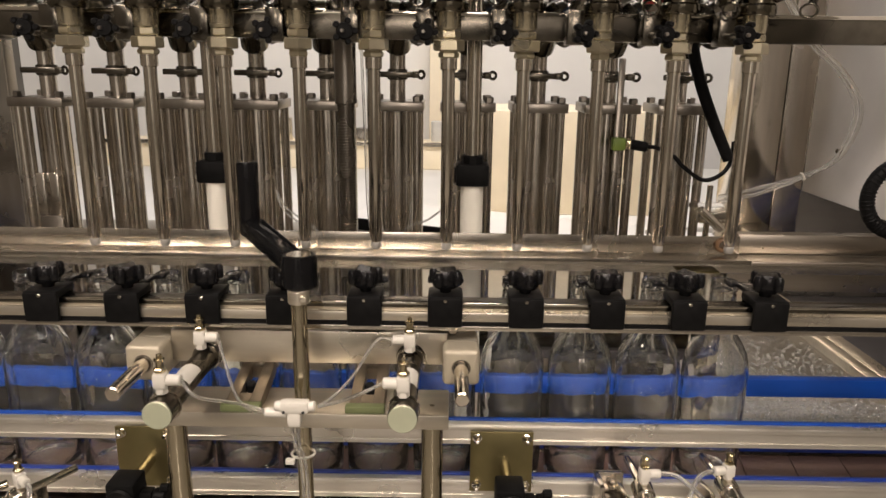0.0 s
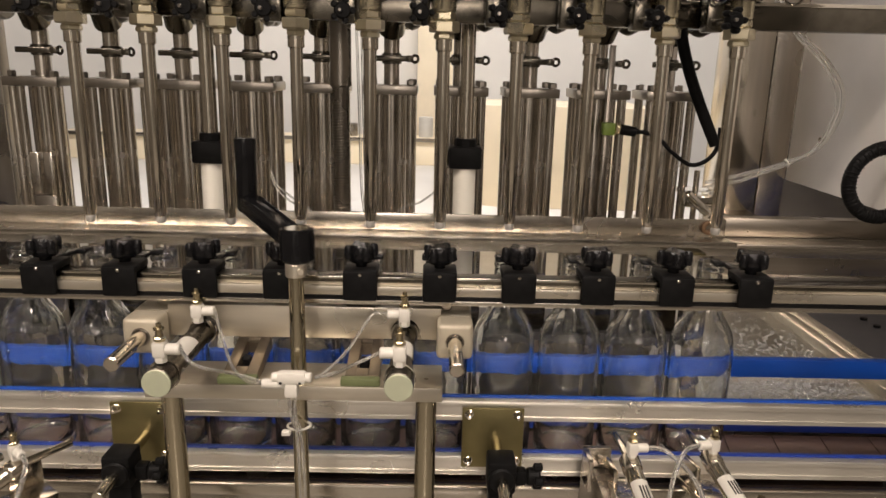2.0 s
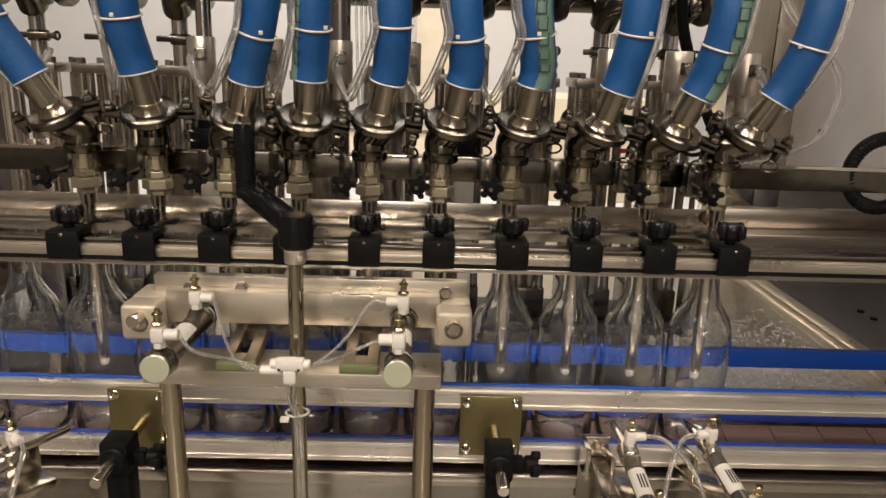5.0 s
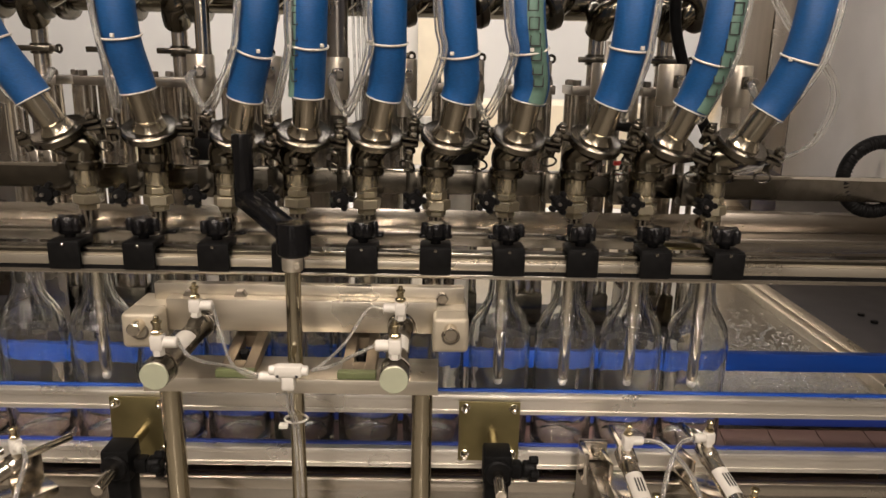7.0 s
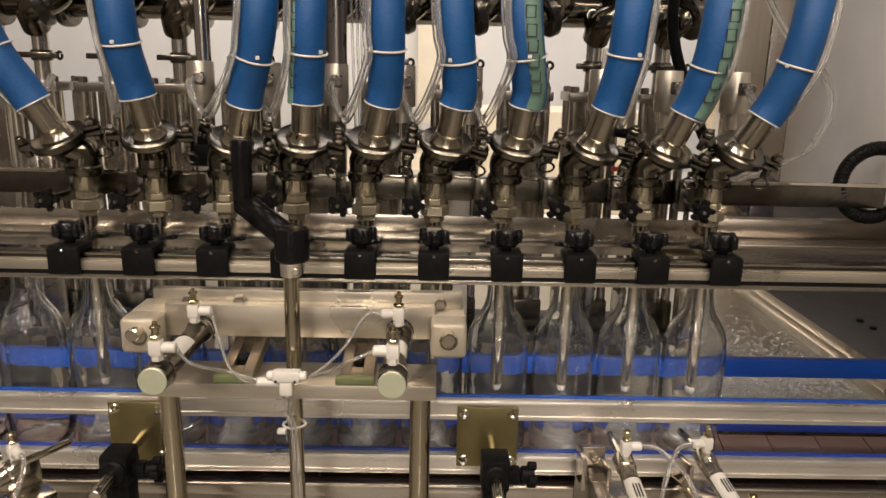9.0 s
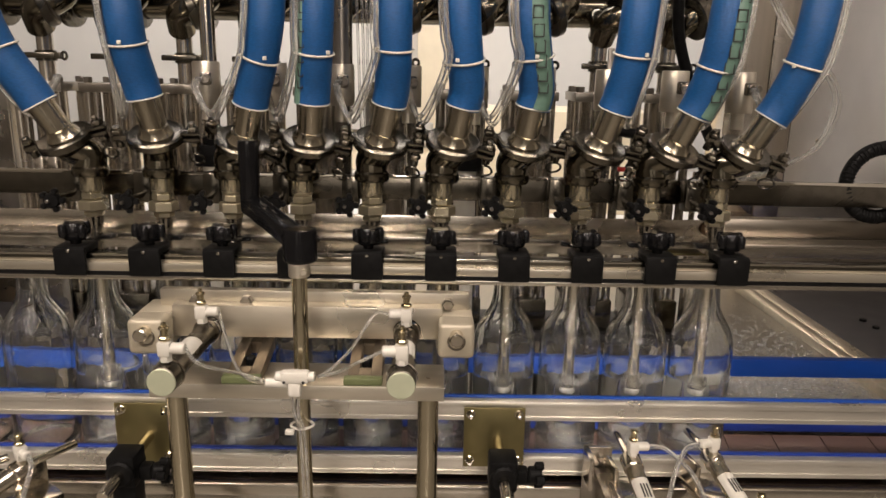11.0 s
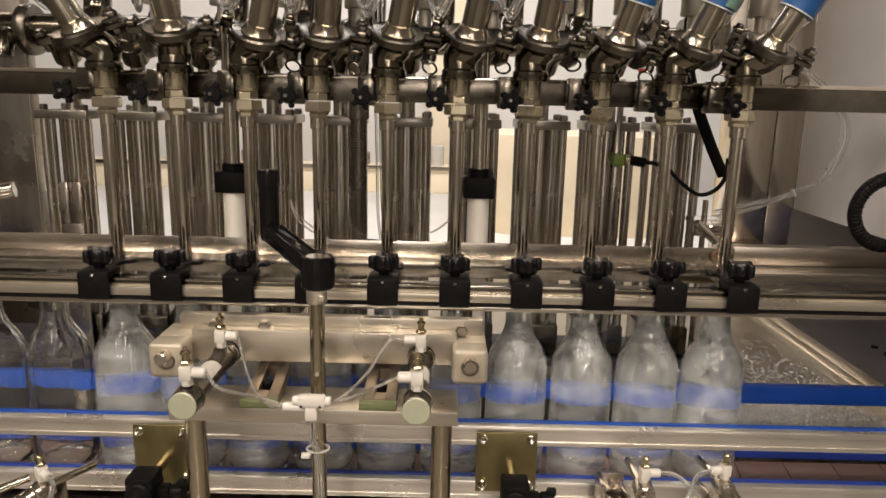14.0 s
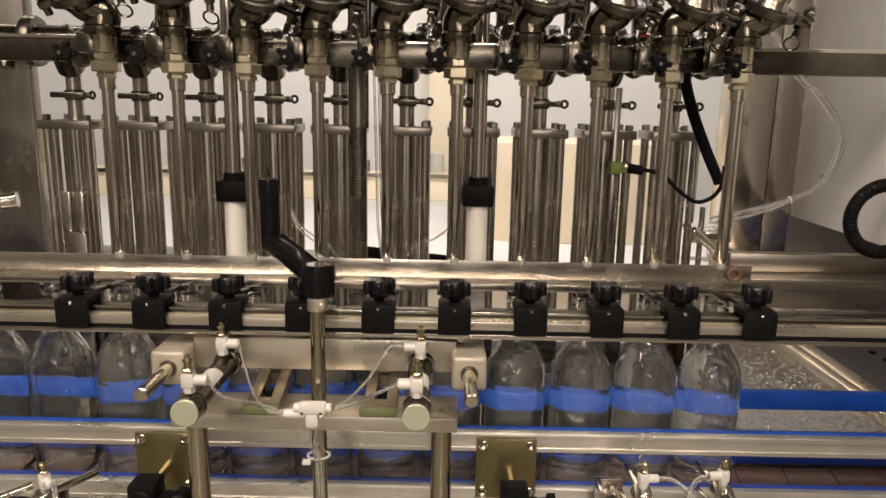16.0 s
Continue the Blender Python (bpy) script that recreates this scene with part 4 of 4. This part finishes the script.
def manifold():
    ob = thing("supply_manifold", "horizontal polished steel supply manifold above the pistons", "pipe")
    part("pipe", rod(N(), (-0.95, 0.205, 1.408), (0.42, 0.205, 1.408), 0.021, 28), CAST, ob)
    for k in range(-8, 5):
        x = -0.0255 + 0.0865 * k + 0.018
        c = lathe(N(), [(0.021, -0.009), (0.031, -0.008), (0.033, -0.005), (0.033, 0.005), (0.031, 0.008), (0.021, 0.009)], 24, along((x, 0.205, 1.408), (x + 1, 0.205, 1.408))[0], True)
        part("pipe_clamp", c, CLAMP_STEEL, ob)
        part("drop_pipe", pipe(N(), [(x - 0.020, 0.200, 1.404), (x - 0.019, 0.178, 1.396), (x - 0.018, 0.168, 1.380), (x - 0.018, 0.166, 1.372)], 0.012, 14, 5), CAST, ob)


manifold()


def piston_shelf():
    ob = thing("piston_shelf", "added dark shelf under the piston cylinders", "shelf")
    # sheet added to block the bright deck reflection seen below the shelf
    part("apron", box(N(), -0.95, 0.36, 0.2085, 0.2145, 0.913, 0.9848, 0.001), STEEL_DARK, ob)
    # made-up support plate, its dark finish standing for the shade behind the bottles
    part("plate", box(N(), -0.95, 0.36, 0.120, 0.215, 0.985, 0.997, 0.001), DARK_TOP, ob)
    for x in (-0.93, -0.45, 0.02, 0.345):
        part("leg", box(N(), x - 0.008, x + 0.008, 0.19, 0.206, 0.912, 0.985, 0.001), STEEL_DARK, ob)


piston_shelf()
for k in range(-5, 5):
    piston(-0.0255 + 0.0865 * k)


def guide_column(x):
    ob = thing("guide_column", "ivory column with black cap and chrome guide rod", "guide column", "guide columns", pose(x, 0.105, 0))
    part("rod", rod(N(), (0, 0, 1.235), (0, 0, 1.62), 0.0088, 20), STEEL, ob, "chrome guide rod")
    b = N()
    box(b, -0.0195, 0.0195, -0.017, 0.017, 1.2125, 1.2385, 0.003)
    lathe(b, [(0, 1.238), (0.0135, 1.238), (0.0135, 1.2465), (0.012, 1.248), (0, 1.248)], 10)
    box(b, -0.0215, -0.0190, -0.008, 0.008, 1.216, 1.234, 0.0008)
    part("cap", b, BLACK, ob, "black moulded cap")
    part("column", rod(N(), (0, 0, 0.912), (0, 0, 1.213), 0.0135, 28), CREAM_TUBE, ob, "ivory plastic column")


guide_column(-0.237)
guide_column(0.067)


def slot_plate():
    ob = thing("slot_plate", "small slotted steel plate on a thin stem", "plate", m=pose(-0.448, 0.118, 0))
    b = N()
    box(b, -0.0135, -0.003, -0.002, 0.002, 1.165, 1.218, 0.0008)
    box(b, 0.003, 0.0135, -0.002, 0.002, 1.165, 1.218, 0.0008)
    box(b, -0.0028, 0.0028, -0.0018, 0.0018, 1.207, 1.2178, 0.0005)
    part("plate", b, SATIN, ob)
    part("stem", box(N(), -0.0135, 0.0135, -0.002, 0.002, 0.912, 1.1648, 0.0008), STEEL_DARK, ob)


slot_plate()


def tall_column():
    ob = thing("lifting_screw", "tall lifting column with exposed screw thread", "lifting screw", m=pose(-0.083, 0.118, 0))
    part("sleeve", rod(N(), (0, 0, 1.305), (0, 0, 1.62), 0.0128, 24), STEEL_DARK, ob, "dull steel sleeve")
    b = N()
    rod(b, (0, 0, 0.912), (0, 0, 1.31), 0.0098, 20)
    pts = []
    for k in range(12 * 66):
        a = 2 * math.pi * k / 12
        pts.append((0.0102 * math.cos(a), 0.0102 * math.sin(a), 1.09 + 0.0033 * k / 12))
    pipe(b, pts, 0.0010, 5, 1)
    part("screw", b, STEEL_DARK, ob, "threaded lifting screw")


tall_column()


# ---- right side: frame posts, painted side panel, cables ----
def side_panel():
    ob = thing("side_cabinet", "light grey painted cabinet side panel", "cabinet")
    part("panel", box(N(), 0.556, 0.566, -0.10, 0.300, 1.178, 2.2, 0.0015), PAINT, ob, "light grey painted sheet")
    part("ledge", box(N(), 0.5665, 0.600, -0.10, 0.300, 1.1782, 1.186, 0.001), PAINT, ob)
    part("screw", rod(N(), (0.556, 0.215, 1.246), (0.5525, 0.215, 1.246), 0.0035, 12), CHROME, ob)
    ob = thing("frame_post", "square stainless frame post", "post")
    part("post", box(N(), 0.455, 0.515, 0.300, 0.360, 1.096, 2.2, 0.002), STEEL, ob)
    part("arm", box(N(), 0.462, 0.508, 0.0885, 0.2998, 1.098, 1.130, 0.002), STEEL, ob)
    part("corner", box(N(), 0.516, 0.556, 0.3005, 0.340, 1.096, 2.2, 0.002), SATIN, ob, "steel corner angle")
    ob = thing("frame_post", "square stainless frame post", "post")
    part("post", box(N(), -0.66, -0.595, 0.307, 0.330, 0.912, 2.2, 0.002), STEEL_DARK, ob)
    ob = thing("steel_partition", "dull stainless partition behind the machine deck", "partition")
    part("panel", box(N(), 0.57, 1.4, 0.640, 0.644, 0.930, 2.2, 0.001), STEEL_X, ob)
    part("foot", box(N(), 0.70, 1.4, 0.635, 0.650, 0.908, 0.930, 0.001), STEEL_DARK, ob)
    part("panel", box(N(), -1.2, -0.595, 0.302, 0.306, 0.912, 2.2, 0.001), STEEL_DARK, ob)


side_panel()


def cables():
    ob = thing("air_hose", "looped pair of clear plastic air tubes", "hose")
    for d in (0.0, 0.007):
        pts = [(0.400 + d, 0.14, 1.47), (0.457 + d, 0.14, 1.386), (0.497 + d, 0.14, 1.351), (0.524 + d, 0.14, 1.315), (0.526 + d, 0.14, 1.281), (0.510 + d / 2, 0.14, 1.243), (0.475, 0.14, 1.221 + d / 3), (0.424, 0.14, 1.2005 + d), (0.405, 0.15, 1.193 + d), (0.385, 0.165, 1.185 + d)]
        part("tube", pipe(N(), pts, 0.0024, 8, 8), CLEAR, ob)
    loose = thing("air_hose", "thin clear plastic air tubes hanging beside the lifting screw", "hose")
    for d in (0.0, 0.006, 0.011):
        part("tube", pipe(N(), [(-0.066 + d, 0.112, 1.50), (-0.063 + d, 0.112, 1.36), (-0.060 + 0.8 * d, 0.112, 1.26), (-0.058 + d, 0.112, 1.18), (-0.050 + 1.5 * d, 0.110, 1.12), (-0.045, 0.108, 1.04 - d)], 0.0018, 8, 6), CLEAR, loose)
    part("tube", pipe(N(), [(0.045, 0.095, 1.215), (0.036, 0.094, 1.190), (0.015, 0.092, 1.172), (-0.012, 0.090, 1.160), (-0.030, 0.090, 1.120)], 0.0012, 8, 6), CLEAR, loose)
    for d in (0.0, 0.006):
        part("tube", pipe(N(), [(-0.164, 0.092, 1.200 + d), (-0.155, 0.090, 1.182 + d), (-0.138, 0.088, 1.168 + d), (-0.115, 0.086, 1.158), (-0.095, 0.086, 1.130)], 0.0012, 8, 6), CLEAR, loose)
    t = N()
    ring(t, (0.4745, 0.140, 1.2225), (1, 0, 0.45), 0.0045, 0.0014, 18, 6)
    part("cable_tie", t, WHITE, ob, "white cable tie")
    ob = thing("black_hose", "ribbed black rubber hose loop", "hose")
    pts = []
    for k in range(15):
        a = radians(40 + 20 * k)
        pts.append((0.5345 + 0.040 * math.cos(a), 0.030 + 0.006 * k / 14, 1.216 + 0.040 * math.sin(a)))
    part("loop", pipe(N(), pts, 0.0074, 14, 4), BLACK, ob)
    ribs = N()
    for p, q in zip(pts, pts[1:]):
        for s in (0.2, 0.5, 0.8):
            c = Vector(p).lerp(Vector(q), s)
            ring(ribs, c, Vector(q) - Vector(p), 0.0073, 0.0010, 14, 5)
    part("ribs", ribs, BLACK, ob)
    ob = thing("sensor_cable", "thick black cable with a thin looped tail", "cable")
    part("sleeve", pipe(N(), [(0.318, 0.10, 1.62), (0.309, 0.10, 1.45), (0.310, 0.10, 1.385), (0.323, 0.10, 1.338), (0.344, 0.10, 1.290), (0.366, 0.10, 1.247)], 0.0068, 14, 8), BLACK, ob, "black cable sleeve")
    part("tail", pipe(N(), [(0.370, 0.10, 1.268), (0.369, 0.10, 1.245), (0.358, 0.099, 1.229), (0.338, 0.098, 1.223), (0.315, 0.099, 1.237), (0.300, 0.10, 1.251), (0.283, 0.104, 1.259), (0.268, 0.108, 1.2605)], 0.0026, 8, 8), BLACK, ob, "thin black lead")
    plug = N()
    rod(plug, (0.272, 0.108, 1.2595), (0.252, 0.110, 1.2625), 0.0062, 14, 0.001)
    part("plug", plug, BLACK, ob, "black plug")
    s = N()
    rod(s, (0.252, 0.110, 1.2625), (0.246, 0.110, 1.263), 0.0078, 14)
    part("collar", s, BRASS_FIT, ob)
    part("sensor", box(N(), 0.231, 0.246, 0.104, 0.118, 1.255, 1.270, 0.002), GREEN, ob, "yellow green sensor body")
    ob = thing("sensor_bracket", "clear strip and stainless sensor bracket on a thin post", "bracket")
    part("post", box(N(), 0.236, 0.243, 0.119, 0.126, 0.912, 1.36, 0.001), STEEL_DARK, ob)
    b = N()
    box(b, 0.335, 0.385, 0.090, 0.112, 1.172, 1.186, 0.003, None)
    rod(b, (0.333, 0.085, 1.190), (0.362, 0.088, 1.166), 0.0055, 12)
    part("clamp", b, CHROME, ob, "bright clamp block")
    part("bolt", ring(N(), (0.369, 0.085, 1.158), (0, 1, 0.2), 0.006, 0.0026, 18, 6), CHROME, ob)
    part("strip", box(N(), 0.325, 0.380, 0.098, 0.1005, 1.190, 1.196, 0.0005), ACRYLIC, ob, "clear plastic strip")
    part("stem", rod(N(), (0.352, 0.11, 0.912), (0.352, 0.11, 1.215), 0.0035), STEEL, ob)


cables()


# ---- stop cylinders near the front corners ----
def stop_cylinder(x, y, z, heading, tag):
    ob = thing("stop_cylinder", "small air cylinder with white elbow fittings and sticker", "air cylinder", "stop cylinders", pose(x, y, z, 0, 0, heading))
    b = N()
    lathe(b, [(0, 0), (0.0098, 0), (0.0105, 0.001), (0.0105, 0.016), (0.0090, 0.018), (0.0090, 0.085), (0.0105, 0.087), (0.0105, 0.100), (0, 0.101)], 24, along((0, 0, 0), (0, -0.09, -0.028))[0])
    part("barrel", b, STEEL, ob, "stainless barrel")
    part("rod", rod(N(), (0, 0, 0), (0, 0.045, 0.002), 0.004), CHROME, ob)
    m = along((0, 0, 0), (0, -0.09, -0.028))[0]
    lab = lathe(N(), [(0.0092, 0.034), (0.0092, 0.066)], 24, m)
    bmesh.ops.delete(lab, geom=[v for v in lab.verts if (m.inverted() @ v.co).y < 0.0015], context="VERTS")
    part("sticker", lab, WHITE, ob, "white paper sticker")
    bars = N()
    for k in range(3):
        box(bars, -0.004 + 0.003 * k, -0.0025 + 0.003 * k, -0.0005, 0.0, 0.042, 0.058, 0, m @ Matrix.Translation((0, 0.0096, 0)))
    part("print", bars, INK, ob)
    for d in (0.008, 0.094):
        f = N()
        c = m @ Vector((0, 0, d))
        rod(f, c + Vector((0, 0, 0.006)), c + Vector((0, 0, 0.013)), 0.0048, 6)
        box(f, c.x - 0.0052, c.x + 0.0052, c.y - 0.0052, c.y + 0.0052, c.z + 0.012, c.z + 0.025, 0.002)
        rod(f, c + Vector((0, 0, 0.0185)), c + Vector((tag * 0.016, 0, 0.0185)), 0.0046, 14, 0.001)
        part("elbow", f, WHITE, ob, "white push-in elbow")
        g = N()
        hexnut(g, c + Vector((0, 0, 0.025)), c + Vector((0, 0, 0.029)), 0.005)
        rod(g, c + Vector((0, 0, 0.029)), c + Vector((0, 0, 0.034)), 0.003, 10)
        rod(g, c + Vector((0, 0, 0.034)), c + Vector((0, 0, 0.037)), 0.0042, 12, 0.0008)
        part("flow_screw", g, BRASS_FIT, ob, "brass flow control screw")
        e = c + Vector((tag * 0.016, 0, 0.0185))
        part("air_tube", pipe(N(), [e, e + Vector((tag * 0.02, -0.006, -0.003)), e + Vector((tag * 0.045, -0.03, -0.03)), e + Vector((tag * 0.06, -0.05, -0.10)), e + Vector((tag * 0.062, -0.05, -0.2))], 0.0024, 8, 6), CLEAR, ob, "clear plastic air tube")
    br = N()
    box(br, -0.018, -0.0135, -0.012, 0.020, -0.036, -0.008, 0.0008)
    box(br, -0.018, 0.018, -0.04, 0.020, -0.045, -0.036, 0.0008)
    part("bracket", br, STEEL, ob, "folded stainless bracket")
    part("post", rod(N(), (0.0, -0.02, -0.35), (0.0, -0.02, -0.045), 0.008), STEEL_DARK, ob)


stop_cylinder(0.236, -0.100, 0.945, 4, 1)
stop_cylinder(0.322, -0.090, 0.945, 10, -1)
stop_cylinder(-0.365, -0.125, 0.945, -38, 1)
stop_cylinder(-0.415, -0.160, 0.950, -42, 1)


def side_cylinder():
    ob = thing("side_cylinder", "small stainless air cylinder with white elbow on the side plate", "air cylinder", m=pose(-0.052, 0, -0.004))
    part("barrel", rod(N(), (-0.620, 0.050, 1.186), (-0.466, 0.098, 1.212), 0.0085, 20, 0.0012), STEEL, ob, "stainless barrel")
    part("end_cap", rod(N(), (-0.474, 0.0955, 1.2107), (-0.456, 0.101, 1.2137), 0.0100, 20, 0.001), CHROME, ob)
    f = N()
    box(f, -0.497, -0.481, 0.084, 0.096, 1.216, 1.230, 0.003)
    rod(f, (-0.510, 0.088, 1.224), (-0.484, 0.090, 1.224), 0.0050, 14, 0.001)
    part("elbow", f, WHITE, ob, "white push-in elbow")
    part("screw", rod(N(), (-0.489, 0.090, 1.229), (-0.489, 0.090, 1.240), 0.0030, 10), BRASS_FIT, ob)
    part("stay", box(N(), -0.630, -0.612, 0.045, 0.060, 0.916, 1.190, 0.001), STEEL_DARK, ob)


side_cylinder()


def stop_bracket():
    ob = thing("stop_bracket", "folded stainless bracket with bolt beside the stop cylinders", "bracket")
    b = N()
    box(b, 0.196, 0.201, -0.100, -0.068, 0.905, 0.940, 0.0006)
    box(b, 0.196, 0.226, -0.073, -0.068, 0.918, 0.940, 0.0006)
    part("angle", b, SATIN, ob)
    part("bolt", hexnut(N(), (0.213, -0.074, 0.930), (0.213, -0.082, 0.930), 0.005), CHROME, ob)
    part("arm", box(N(), 0.206, 0.220, -0.16, -0.0735, 0.902, 0.9172, 0.001), STEEL_DARK, ob)
    part("stay", box(N(), 0.196, 0.226, -0.0678, -0.0665, 0.86, 0.940, 0.0004), STEEL_DARK, ob)


stop_bracket()


# ---- workshop behind the machine ----
def behind():
    ob = thing("work_table", "long white work table behind the machine", "table")
    part("top", box(N(), -1.6, 1.6, 1.30, 2.55, 0.86, 0.90, 0.004), WALL, ob, "white table top")
    for x in (-1.5, 1.5):
        for y in (1.42, 2.43):
            part("leg", box(N(), x - 0.02, x + 0.02, y - 0.02, y + 0.02, 0, 0.86), STEEL_DARK, ob)
    ob = thing("table_shelf", "beige shelf board standing along the back of the work table", "shelf")
    part("board", box(N(), -1.6, 0.14, 2.40, 2.54, 0.9005, 1.020, 0.004), BOARD, ob, "beige board")
    part("edge", box(N(), -1.6, 0.14, 2.385, 2.3995, 1.004, 1.020, 0.002), STEEL_DARK, ob, "grey steel edge")
    ob = thing("cream_crate", "plain cream crate on the work table", "crate")
    part("body", box(N(), 0.16, 0.72, 1.45, 1.85, 0.90, 1.22, 0.006), BOARD, ob)
    ob = thing("packing_bench", "white bench with dark edge strip standing askew behind the machine", "bench", m=pose(0.40, 1.02, 0, 0, 0, -24))
    part("top", box(N(), -0.75, 0.75, 0.004, 0.30, 0.885, 0.910, 0.003), WALL, ob, "white bench top")
    part("edge_strip", box(N(), -0.75, 0.75, -0.006, 0.0035, 0.880, 0.914, 0.002), BLACK, ob, "dark edge strip")
    for lx in (-0.65, 0.65):
        part("leg", box(N(), lx - 0.02, lx + 0.02, 0.13, 0.17, 0, 0.885), STEEL_DARK, ob)
    ob = thing("door_panel", "pale cream upright panel against the wall", "panel")
    part("panel", box(N(), -0.06, 0.14, 2.80, 2.895, 0.0, 2.1, 0.004), BOARD, ob)
    rng = random.Random(9)
    for k in range(9):
        x = -1.2 + 0.17 * k
        h = rng.uniform(0.05, 0.10)
        w = rng.uniform(0.028, 0.050)
        ob = thing("parts_tin", "small metal parts tin on the beige shelf board", "tin", "parts tins on the shelf")
        part("body", lathe(N(), [(0, 1.0202), (w - 0.001, 1.0202), (w, 1.024), (w, 1.020 + h), (w - 0.003, 1.023 + h), (0, 1.023 + h)], 18, Matrix.Translation((x, 2.46, 0))), (STEEL, WHITE, STEEL_DARK)[k % 3], ob)


behind()


# ---- movement ----
def motions():
    down = [(0, 0), (2.6, 0), (3.0, 0.009), (3.5, 0.043), (4.0, 0.090), (4.6, 0.150), (5.2, 0.186), (5.8, 0.187), (8.0, 0.187), (11.0, 0.187), (11.5, 0.174), (12.0, 0.154), (12.5, 0.129), (13.0, 0.105), (13.5, 0.077), (14.0, 0.048), (14.3, 0.042), (14.5, 0.042), (15.0, 0.019), (15.45, 0.0), (16.0, 0.0)]
    walk(head, [(t, pose(0, 0, -d)) for t, d in down])
    push = [(0, 0), (2.15, 0), (2.45, 1), (8, 1), (14.6, 1), (14.95, 0), (16, 0)]
    walk(guide, [(t, pose(0, 0.050 * s, 0.006 * s)) for t, s in push])
    swing = [(0, 0), (15.05, 0), (15.45, -0.055), (16, -0.057)]
    walk(tray, [(t, pose(0, y, 0)) for t, y in swing])
    level = [(0, 0.890), (7.3, 0.890), (7.8, 0.915), (9.2, 0.957), (11.3, 1.003), (11.7, 1.0079), (16, 1.0079)]
    upper_level = [(0, 0.888), (7.3, 0.888), (7.8, 0.911), (9.2, 0.954), (11.3, 1.001), (11.9, 1.022), (12.5, 1.047), (13.2, 1.087), (13.8, 1.1018), (16, 1.1018)]
    for i in range(10):
        x = bx(i + 1)
        lag = 0.12 * ((i * 7) % 5) / 4 - 0.06
        walk(columns[i], [(t + (lag if 1 < t < 15 else 0), pose(x, 0, z)) for t, z in level])
        walk(uppers[i], [(t + (lag if 1 < t < 15 else 0), pose(x, 0, z)) for t, z in upper_level])
        walk(foams[i], [(t + (lag if 1 < t < 15 else 0), pose(x, 0, z + 0.001, 2, 1, 40 * i)) for t, z in level if t < 12] + [(13.1, pose(x, 0, 1.009, 2, 1, 40 * i)), (13.5, pose(x, 0, 0.885, 2, 1, 40 * i)), (16, pose(x, 0, 0.885, 2, 1, 40 * i))])
        wait = 0.5 * ((i * 3) % 7) / 6
        rise = [(0, 0.885), (7.4, 0.885), (8.2, 0.940), (9.2, 0.945), (10.5, 0.93), (12.1 + 0.4 * wait, 0.93), (13.3, 1.098), (13.85 + wait / 2, 1.100), (14.6 + wait / 2, 0.955), (15.2 + wait / 2, 0.885), (16, 0.885)]
        walk(clouds[i], [(t, pose(x, 0, z, 0, 0, 31 * i)) for t, z in rise])


motions()
